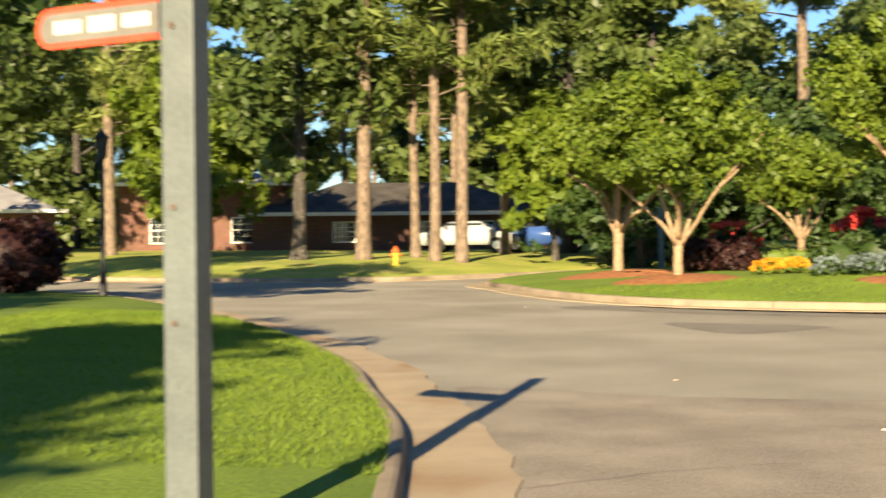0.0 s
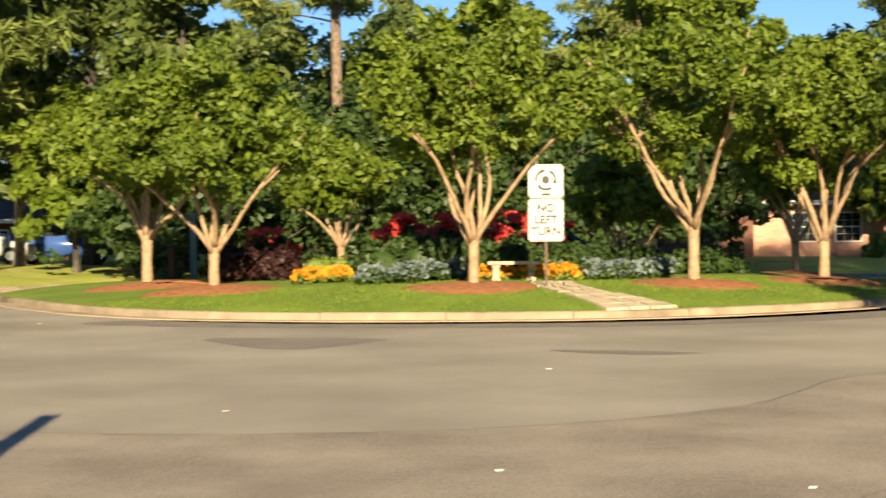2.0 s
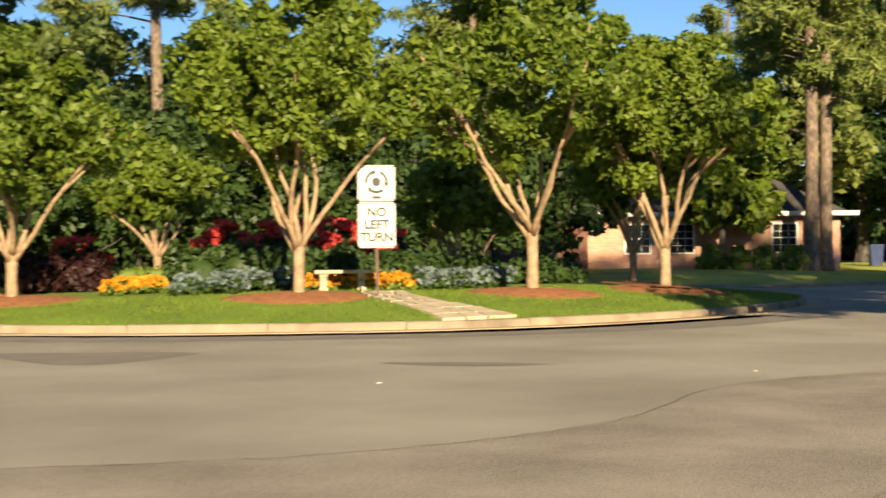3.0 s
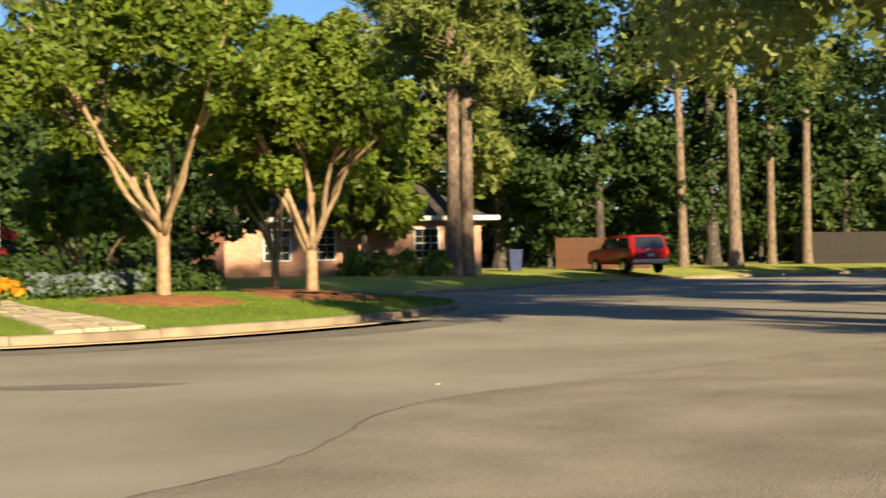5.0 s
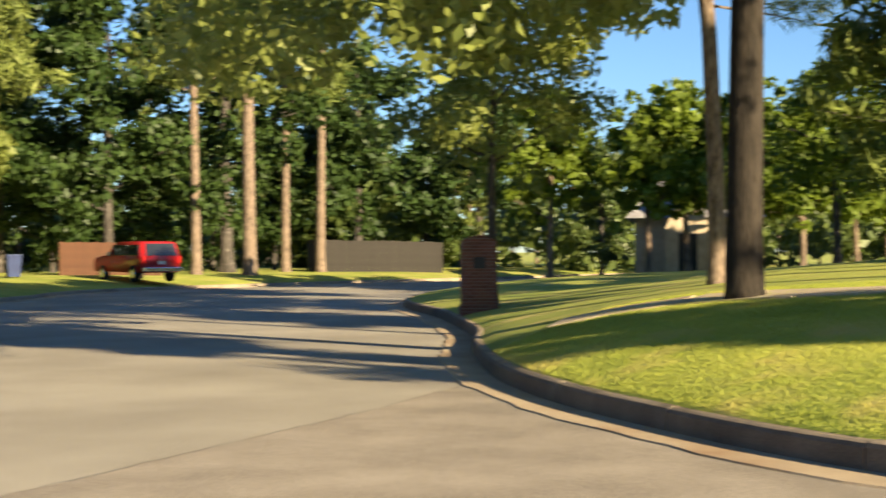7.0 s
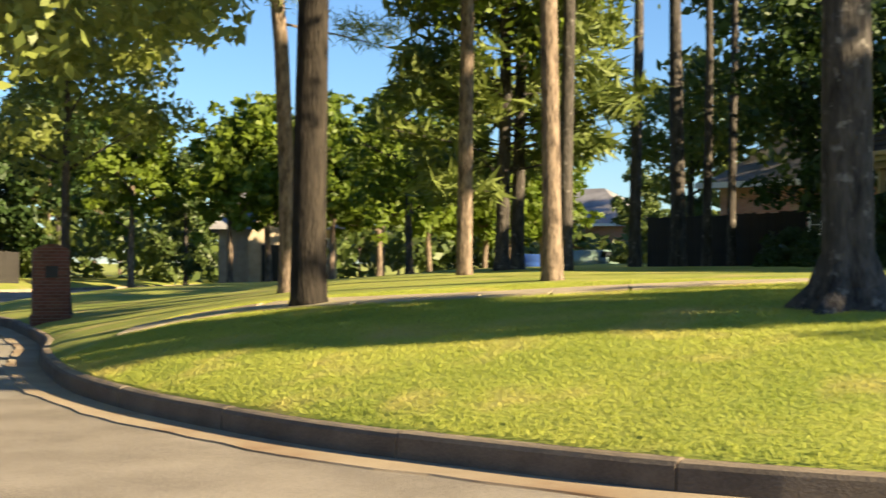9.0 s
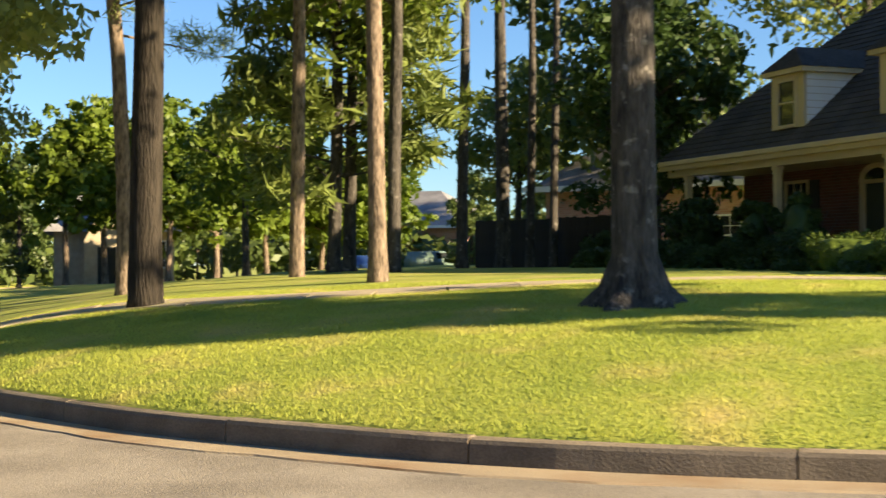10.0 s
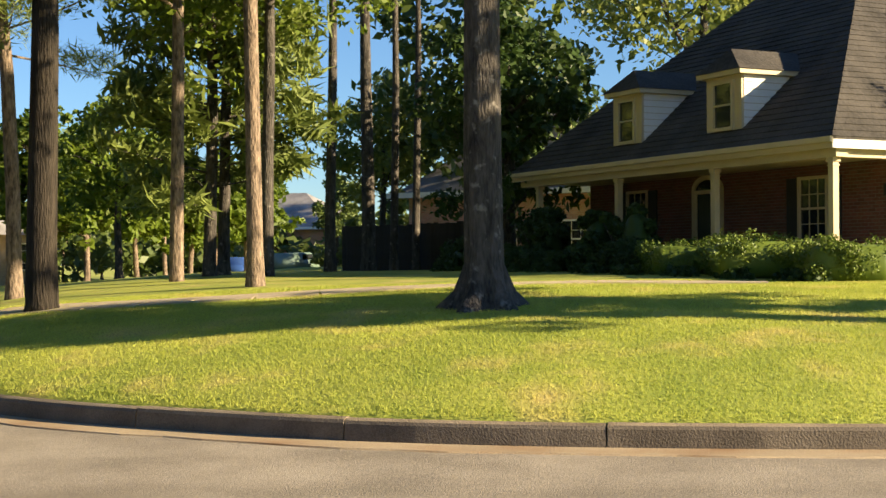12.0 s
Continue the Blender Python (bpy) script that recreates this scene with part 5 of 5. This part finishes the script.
def gabled_house():
    """A far house with a steep pale front gable and a grey roof."""
    t = thing("house", (70.5, 29.6, 0.9), -112, "grey-roofed house with a steep pale gable", "house")
    wall_part("wall", cube(-3.4, 2.6, -9, 0, -0.6, 2.4), STONE, t)
    part("roof", solid(bmesh.new(), [(-3.9, 0.5, 2.4), (3.1, 0.5, 2.4), (3.1, -9.5, 2.4), (-3.9, -9.5, 2.4), (-1.0, -4.5, 5.6), (0.4, -4.5, 5.6)], [(0, 1, 5, 4), (1, 2, 5), (2, 3, 4, 5), (3, 0, 4), (0, 3, 2, 1)]), GREY_SHINGLE, t, "steep grey hipped roof")
    bm = solid(bmesh.new(), [(-1.1, 1.4, -0.4), (1.1, 1.4, -0.4), (1.1, 1.4, 1.9), (0.0, 1.4, 4.1), (-1.1, 1.4, 1.9), (-1.1, -2.5, -0.4), (1.1, -2.5, -0.4), (1.1, -2.5, 1.9), (0.0, -2.5, 4.1), (-1.1, -2.5, 1.9)],
               [(0, 1, 2, 3, 4), (9, 8, 7, 6, 5), (0, 5, 6, 1), (1, 6, 7, 2), (4, 9, 5, 0), (2, 7, 8, 3), (3, 8, 9, 4)])
    g = part("gable_wall", bm, STONE, t, "pale stone entrance gable")
    # black sheet for the shade inside the entrance
    part("shaded_opening", cube(-0.45, 0.45, 1.4, 1.42, -0.3, 1.6), BLACK, g)
    wall_part("chimney", cube(-2.0, -1.2, -4.2, -3.4, 4.4, 6.3), PINK_BRICK, t, "red brick chimney")
    for x in (-2.4,):
        sash_window(t, x, 0.0, 0.6, 1.1, 1.3, WHITE)


gabled_house()


# ---- fences, bins, hydrant, utility poles ----
def board_fence(name, a, b, lot, height, mat, label):
    t = tagged(new(name), label, "fence")
    a, b = np.array(a, float), np.array(b, float)
    n = int(np.linalg.norm(b - a) / 0.15)
    w = (b - a) / np.linalg.norm(b - a)
    ang = math.atan2(w[1], w[0])
    rng = random.Random(n)
    meshes = []
    for k in range(3):
        bm = prism(bmesh.new(), [(-0.07, -0.01), (0.07, -0.01), (0.07, 0.01), (-0.07, 0.01)], 0, height - 0.03 + 0.02 * k)
        me = bpy.data.meshes.new("board")
        bm.to_mesh(me)
        bm.free()
        me.materials.append(mat)
        meshes.append(me)
    for i in range(n):
        p = a + w * (i + 0.5) * 0.15
        o = new("board", meshes[rng.randrange(3)])
        o.parent = t
        o.matrix_world = Matrix.Translation((p[0], p[1], ground(lot, p[0], p[1]) - 0.05)) @ Matrix.Rotation(ang + rng.uniform(-0.03, 0.03), 4, 'Z')
    for z in (0.4, height - 0.3):
        bm = bmesh.new()
        q = np.array([-w[1], w[0]]) * 0.03
        tube(bm, [Vector((*(a + q), ground(lot, *a) + z)), Vector((*(b + q), ground(lot, *b) + z))], [0.04, 0.04], 4)
        part("rail", bm, mat, t)
    return t


board_fence("cedar_fence", (51.6, 53.9), (56.2, 51.5), "behind", 1.65, WOOD, "reddish cedar board fence behind the driveway")
board_fence("dark_fence", (69.5, 52.5), (76.5, 47.5), "behind", 1.9, GREY_WOOD, "dark weathered board fence under trees")
board_fence("grey_fence", (44.5, 7.6), (41.0, 3.0), "corner", 1.5, GREY_WOOD, "grey board fence beside the neighbouring house")


def fire_hydrant(x, y):
    t = thing("fire_hydrant", on("behind", x, y), 175, "orange and yellow fire hydrant on the lawn", "hydrant")
    bm = bmesh.new()
    tube(bm, [Vector((0, 0, z)) for z in (-0.05, 0.03, 0.05, 0.1, 0.45)], [0.15, 0.15, 0.11, 0.1, 0.1], 12)
    part("barrel", bm, YELLOW, t, "yellow barrel")
    bm = bmesh.new()
    tube(bm, [Vector((0, 0, z)) for z in (0.45, 0.48, 0.56, 0.62, 0.66, 0.7)], [0.13, 0.14, 0.12, 0.07, 0.03, 0.03], 12)
    part("bonnet", bm, ORANGE, t, "orange domed bonnet")
    for s in (-1, 1):
        bm = bmesh.new()
        tube(bm, [Vector((s * 0.08, 0, 0.36)), Vector((s * 0.19, 0, 0.36))], [0.06, 0.055], 10)
        part("outlet", bm, ORANGE, t)


fire_hydrant(-4.1, 45.2)


def bin_at(x, y, mat, label):
    t = thing("wheeled_bin", on("behind", x, y), 215, label, "bin")
    bm = solid(bmesh.new(), [(-0.25, -0.28, 0.05), (0.25, -0.28, 0.05), (0.25, 0.28, 0.05), (-0.25, 0.28, 0.05), (-0.31, -0.36, 0.98), (0.31, -0.36, 0.98), (0.31, 0.36, 0.98), (-0.31, 0.36, 0.98)], [(0, 3, 2, 1), (4, 5, 6, 7), (0, 1, 5, 4), (1, 2, 6, 5), (2, 3, 7, 6), (3, 0, 4, 7)])
    part("body", bm, mat, t)
    part("lid", cube(-0.33, 0.33, -0.38, 0.38, 0.98, 1.05, 0.02), mat, t)
    for s in (-1, 1):
        bm = bmesh.new()
        tube(bm, [Vector((s * 0.24, -0.3, 0.1)), Vector((s * 0.3, -0.3, 0.1))], [0.1, 0.1], 10)
        part("wheel", bm, RUBBER, t)


bin_at(47.6, 52.6, GREEN_PLASTIC, "blue wheeled bin beside the house")


def small_post(x, y, h, mat, label, lot="island"):
    t = thing("sign_post", on(lot, x, y), 195, label, "post")
    part("post", cube(-0.09, 0.09, -0.09, 0.09, -0.1, h, 0.01), mat, t)
    part("cap", cube(-0.11, 0.11, -0.11, 0.11, h, h + 0.05, 0.01), mat, t)


small_post(4.78, 39.62, 1.9, TEAL, "teal painted square post behind the tree")
small_post(3.98, 38.56, 0.85, WOOD, "short brown timber post at the lawn edge")


def lawn_chair(x, y, turn):
    t = thing("lawn_chair", on("behind", x, y), turn, "white slatted lawn chair before the house", "chair", "white lawn chairs")
    for k in range(5):
        bm = cube(-0.28 + k * 0.12, -0.18 + k * 0.12, -0.32, -0.28, 0.3, 1.0)
        part("back_slat", bm, WHITE, t)
    for k in range(4):
        part("seat_slat", cube(-0.3, 0.3, -0.26 + k * 0.14, -0.15 + k * 0.14, 0.34, 0.37), WHITE, t)
    for sx in (-1, 1):
        part("armrest", cube(sx * 0.36 - 0.06, sx * 0.36 + 0.06, -0.32, 0.35, 0.56, 0.59), WHITE, t)
        for yy in (-0.3, 0.28):
            part("leg", cube(sx * 0.32 - 0.03, sx * 0.32 + 0.03, yy - 0.04, yy + 0.04, -0.02, 0.56), WHITE, t)


for k in range(4):
    wobble_clump("clipped_hedge", on("behind", 35.2 + k * 1.15, 48.9 - k * 0.42), 190 + k, 0.7, 0.5, 1.15, HEDGE_LEAF, 2500, 0.07, "clipped green hedge before the pink house", "hedge", "hedge before the house")
lawn_chair(23.5, 49.8, 205)
lawn_chair(24.8, 49.4, 195)


# ---- vehicles ----
def vehicle(name, place, turn, label, paint, side, width, wheels, glass_boxes, lights=(), accent=None):
    """A car from its side outline (y forward, z up), with glass, wheels and lights."""
    t = thing(name, place, turn, label, "car")
    bm = bmesh.new()
    w = width / 2
    n = len(side)
    top = max(z for _, z in side)
    ring = []
    for sx in (-1, 1):
        ring.append([bm.verts.new((sx * (w - 0.16 * max(0, z - 1.0)), y, z)) for y, z in side])
    bm.faces.new(ring[0])
    bm.faces.new(ring[1][::-1])
    for i in range(n):
        bm.faces.new((ring[0][i], ring[1][i], ring[1][(i + 1) % n], ring[0][(i + 1) % n]))
    bmesh.ops.recalc_face_normals(bm, faces=bm.faces)
    bmesh.ops.bevel(bm, geom=list(bm.edges), offset=0.05, segments=2, affect='EDGES', clamp_overlap=True)
    part("body", bm, paint, t, "", True)
    for nm, b, m in glass_boxes:
        part(nm, cube(*b, 0.01), m, t)
    for y in wheels:
        for sx in (-1, 1):
            tyre = bmesh.new()
            tube(tyre, [Vector((sx * (w - 0.2), y, 0.36)), Vector((sx * (w - 0.17), y, 0.36)), Vector((sx * (w + 0.01), y, 0.36)), Vector((sx * (w + 0.03), y, 0.36))], [0.33, 0.37, 0.37, 0.33], 18)
            wh = part("wheel", tyre, RUBBER, t)
            rim = bmesh.new()
            tube(rim, [Vector((sx * (w + 0.0), y, 0.36)), Vector((sx * (w + 0.045), y, 0.36))], [0.23, 0.2], 12)
            part("rim", rim, CHROME, wh)
    return t


SUV = [(-2.4, 0.45), (-2.42, 1.1), (-2.2, 1.74), (-1.9, 1.8), (0.35, 1.79), (1.15, 1.2), (2.3, 1.08), (2.45, 0.9), (2.45, 0.45), (-2.25, 0.4)]
RED_LIGHT = material("red_lamp", (0.4, 0.01, 0.01), (0.5, 0.02, 0.02), 2, 0.2, 0)
v = vehicle("suv", on("behind", 51.3, 48.7), 20, "bright red sport utility vehicle parked on a driveway", BRIGHT_RED, SUV, 1.9, (-1.5, 1.5),
            (("side_window", (-0.93, -0.82, -2.0, -1.0, 1.18, 1.64), GLASS), ("side_window", (-0.93, -0.82, -0.9, 0.5, 1.18, 1.64), GLASS), ("side_window", (0.82, 0.93, -2.0, -1.0, 1.18, 1.64), GLASS), ("side_window", (0.82, 0.93, -0.9, 0.5, 1.18, 1.64), GLASS)))
bm = solid(bmesh.new(), [(-0.76, -2.43, 1.16), (0.76, -2.43, 1.16), (0.7, -2.24, 1.7), (-0.7, -2.24, 1.7), (-0.76, -2.38, 1.16), (0.76, -2.38, 1.16), (0.7, -2.19, 1.7), (-0.7, -2.19, 1.7)], [(0, 1, 2, 3), (7, 6, 5, 4), (0, 4, 5, 1), (1, 5, 6, 2), (2, 6, 7, 3), (3, 7, 4, 0)])
part("rear_window", bm, GLASS, v)
part("bumper", cube(-0.93, 0.93, -2.53, -2.4, 0.46, 0.64, 0.02), CHROME, v, "chrome rear bumper")
part("number_plate", cube(-0.16, 0.16, -2.45, -2.425, 0.78, 0.92), SIGN_WHITE, v)
for sx in (-1, 1):
    part("tail_light", cube(sx * 0.87 - 0.06, sx * 0.87 + 0.06, -2.44, -2.38, 0.8, 1.12, 0.01), RED_LIGHT, v)
    part("door_mirror", cube(sx * 1.06 - 0.1, sx * 1.06 + 0.1, 0.6, 0.68, 1.15, 1.34, 0.02), BLACK, v)
SEDAN = [(-2.25, 0.4), (-2.25, 0.92), (-1.5, 0.98), (-0.8, 1.42), (0.5, 1.45), (1.2, 1.0), (2.15, 0.86), (2.3, 0.65), (2.3, 0.38), (-2.1, 0.34)]
VAN = [(-2.35, 0.4), (-2.35, 1.1), (-2.1, 1.68), (0.4, 1.74), (1.35, 1.1), (2.25, 0.95), (2.35, 0.7), (2.35, 0.38), (-2.2, 0.36)]
for nm, place, turn, lab, paint, shape in (("car", on("behind", -1.37, 59.83), 100, "white car parked on a drive behind pines", CAR_WHITE, SEDAN), ("car", on("behind", 2.20, 60.84), 95, "blue and white car parked behind pines", CAR_BLUE, VAN),
                                           ("car", (84.5, 19.0, 0.7), 60, "blue car parked far down the street", CAR_BLUE, SEDAN), ("van", (95.0, 16.4, 0.75), 110, "grey-green van parked far down the street", CAR_GREEN, VAN),
                                           ("car", on("island", 16.25, 40.75), 80, "dark car parked behind the island", CAR_DARK, VAN)):
    hi = 1.36 if shape is SEDAN else 1.62
    vehicle(nm, place, turn, lab, paint, shape, 1.8, (-1.4, 1.4), (("side_window", (-0.86, -0.8, -1.0, 0.7, 1.0, hi), GLASS), ("side_window", (0.8, 0.86, -1.0, 0.7, 1.0, hi), GLASS), ("windscreen", (-0.65, 0.65, 0.75, 0.95, 1.05, hi - 0.05), GLASS)))


# ---- street trees across the road ----
for x, y, sd, h, br, sp, tr in ((-5.49, 48.76, 200, 24, 0.30, 4.2, 0.27), (-2.74, 48.09, 201, 22, 0.28, 4.0, 0.2), (-1.67, 47.78, 202, 23, 0.3, 4.2, 0.22), (-3.60, 51.29, 203, 21, 0.25, 4.0, 0.18), (0.20, 56.08, 204, 22, 0.3, 4.0, 0.2),
                               (40.40, 48.60, 205, 25, 0.28, 3.4, 0.3), (41.50, 48.90, 206, 24, 0.3, 3.4, 0.28), (60.90, 49.90, 207, 26, 0.4, 4.0, 0.33), (58.90, 51.80, 208, 20, 0.45, 3.5, 0.25), (69.50, 51.50, 209, 20, 0.45, 3.5, 0.26), (67.50, 52.50, 210, 21, 0.4, 3.5, 0.24),
                               (13.00, 55.00, 211, 22, 0.45, 3.6, 0.26), (-18.19, 59.57, 212, 20, 0.25, 4.0, 0.25), (31.00, 63.00, 213, 24, 0.3, 4.0, 0.25)):
    pine("pine_tree", on("behind", x, y), sd, h, br, tr, 11000, sp, "tall straight pine across the street", size=0.34)
# tall trees with SHRUB leaves carry their shade in the leaf colour
for x, y, sd, h, br, sp, tr, m in ((-8.01, 48.96, 220, 15, 0.2, 4.6, 0.25, OAK_LEAF), (1.99, 50.44, 221, 6.5, 0.25, 2.2, 0.12, LEAF), (3.10, 58.01, 222, 19, 0.15, 6.2, 0.3, OAK_LEAF), (6.04, 50.97, 223, 12, 0.12, 4.0, 0.3, OAK_LEAF), (36.80, 50.20, 224, 8.5, 0.2, 2.6, 0.14, LEAF),
                                  (50.00, 60.00, 225, 17, 0.18, 4.8, 0.35, SUNNY_LEAF), (57.00, 56.00, 226, 17, 0.12, 5.0, 0.25, SHRUB), (64.00, 54.00, 227, 19, 0.16, 5.5, 0.35, SHRUB), (74.00, 52.00, 228, 14, 0.12, 4.5, 0.25, SHRUB), (80.00, 47.00, 229, 13, 0.1, 4.5, 0.25, SHRUB), (55.00, 62.00, 230, 20, 0.1, 5.5, 0.3, SHRUB),
                                  (13.00, 68.00, 231, 12, 0.1, 6, 0.3, OAK_LEAF), (20.00, 70.00, 232, 13, 0.1, 6, 0.3, OAK_LEAF), (27.00, 72.00, 233, 14.5, 0.1, 6, 0.3, OAK_LEAF), (33.00, 66.00, 234, 16, 0.1, 6, 0.3, OAK_LEAF), (45.00, 66.00, 235, 12, 0.1, 6, 0.3, OAK_LEAF), (-13.44, 57.75, 236, 9, 0.15, 4.0, 0.2, LEAF), (-23.86, 59.48, 237, 16, 0.15, 5.5, 0.3, OAK_LEAF)):
    broadleaf("street_tree", on("behind", x, y), sd, h, br, tr, sp, 10000, 0.24, "leafy green tree across the street", mat=m)

for x, y, sd, h in ((4.23, 46.22, 270, 5), (8.45, 48.17, 271, 6), (12.00, 51.00, 272, 6.5), (16.50, 50.50, 273, 7), (20.50, 50.00, 274, 6), (22.60, 47.60, 278, 6.5), (26.00, 46.40, 279, 6), (56.0, 59.0, 280, 8), (61.0, 58.0, 281, 8), (66.5, 57.0, 282, 9), (71.0, 56.0, 283, 8), (47.0, 62.0, 284, 8), (10.0, 55.0, 275, 8), (18.00, 56.00, 276, 8), (4.59, 53.31, 277, 7)):
    broadleaf("evergreen_tree", on("behind", x, y), sd, h, 0.05, 0.13, 2.7, 7000, 0.16, "dark low evergreen tree across the street", mat=SHRUB, limbs=12)

# small pale trees down the side street
for k, (x, y, h) in enumerate(((58.0, 26.5, 7), (59.5, 25.4, 8), (61.0, 23.0, 8), (63.0, 21.5, 7), (66.0, 20.0, 6), (69.0, 18.0, 5.5), (70.0, 17.0, 5.5), (72.0, 15.8, 5.5), (56, 30, 8), (75, 25, 9), (80, 22, 9))):
    broadleaf("street_tree", (x, y, ground("corner", x, y)), 250 + k, h, 0.3, 0.13, 2.2, 4000, 0.2, "young yellow-green tree down the side street", mat=LEAF, bark=PINE_BARK)

# ---- woods behind ----
wood = []
for k in range(4):
    wood.append(broadleaf("forest_tree", (0, 300 + 20 * k, -0.3), 300 + k, (17, 20, 15, 19)[k], 0.06, 0.3, (5.5, 6.0, 5.5, 5.0)[k], 9000, 0.34, "tall tree in the woods behind the houses", group="woods"))
for k in range(3):
    wood.append(pine("forest_pine", (30, 300 + 20 * k, -0.3), 310 + k, (22, 24, 20)[k], 0.25, 0.24, 9000, 3.8, "tall pine in the woods behind the houses", size=0.4, group="woods"))
rng = random.Random(77)
for k in range(120):
    a = -34 + 150 * (k + rng.random()) / 120
    r = rng.choice((88, 98, 112, 128)) + rng.uniform(-5, 5)
    shrink = 0.82 if 6 < a < 34 else 0.72 if 44 < a <= 60 else 0.45 if 60 < a < 76 else 0.42 if 76 <= a < 100 else 1.0
    x, y = 4 + r * math.sin(radians(a)), 4 + r * math.cos(radians(a))
    s = rng.uniform(0.75, 1.1) * shrink
    copy_thing(wood[rng.randrange(7)], pose(x, y, rng.uniform(0, 0.4), 0, 0, rng.uniform(0, 360)) @ Matrix.Diagonal((s, s, s, 1)))


def undergrowth():
    nr, rg = np.random.default_rng(9), random.Random(9)
    centres, radii = [], []
    for k in range(520):
        a, r = -36 + 154 * k / 520, rg.uniform(92, 108)
        centres.append((4 + r * math.sin(radians(a)), 4 + r * math.cos(radians(a)), rg.uniform(0.3, 4.5)))
        radii.append(rg.uniform(1.2, 2.4))
    v, f = leaf_cloud(nr, centres, radii, 60000, 0.42)
    v[:, 2] = np.maximum(v[:, 2], 0.0)
    tagged(part_arrays("undergrowth", v, f, OAK_LEAF), "tangled green undergrowth at the edge of the woods", "bushes", kind="stuff")


undergrowth()


# ---- grass ----
def grass(name, lot, x0, x1, y0, y1, count, tall, label, keep, seed, mat=None):
    nr = np.random.default_rng(seed)
    x, y = nr.uniform(x0, x1, count), nr.uniform(y0, y1, count)
    curve = LOTS[lot][0]
    d = kerb_distance(curve, x, y)
    ok = keep(x, y) & (d > 0.13)
    a, b = curve, np.roll(curve, -1, 0)
    inside = np.zeros(len(x), bool)
    for (ax, ay), (bx, by) in zip(a, b):
        c = (ay > y) != (by > y)
        if c.any():
            inside ^= c & (x < ax + (y - ay) * (bx - ax) / (by - ay if by != ay else 1e-9))
    ok &= inside
    x, y, d = x[ok], y[ok], d[ok]
    n = len(x)
    z = lot_height(lot, x, y, d)
    ang = nr.uniform(0, 6.283, n)
    h = tall * nr.uniform(0.5, 1.3, n)
    w = tall * nr.uniform(0.10, 0.2, n)
    lx, ly = nr.normal(0, 0.45, n) * h, nr.normal(0, 0.45, n) * h
    base = np.stack([x, y, z - 0.005], 1)
    side = np.stack([np.cos(ang) * w, np.sin(ang) * w, np.zeros(n)], 1)
    tip = base + np.stack([lx, ly, h], 1)
    v = np.stack([base - side, base + side, tip], 1).reshape(-1, 3)
    return tagged(part_arrays(name, v, np.arange(n * 3).reshape(n, 3), mat or BLADE), label, "grass", kind="stuff")


grass("grass", "corner", 12, 24, -4, 13, 330000, 0.034, "short mown grass blades of the corner lawn", lambda x, y: x < 24, 1)
grass("grass", "verge", -9, -1.7, 3, 20, 70000, 0.05, "short mown grass blades beside the sign", lambda x, y: x < 0, 2, LUSH_BLADE)
grass("grass", "island", -2, 24, 19, 29, 60000, 0.055, "short mown grass blades of the island", lambda x, y: y < 29, 3, LUSH_BLADE)
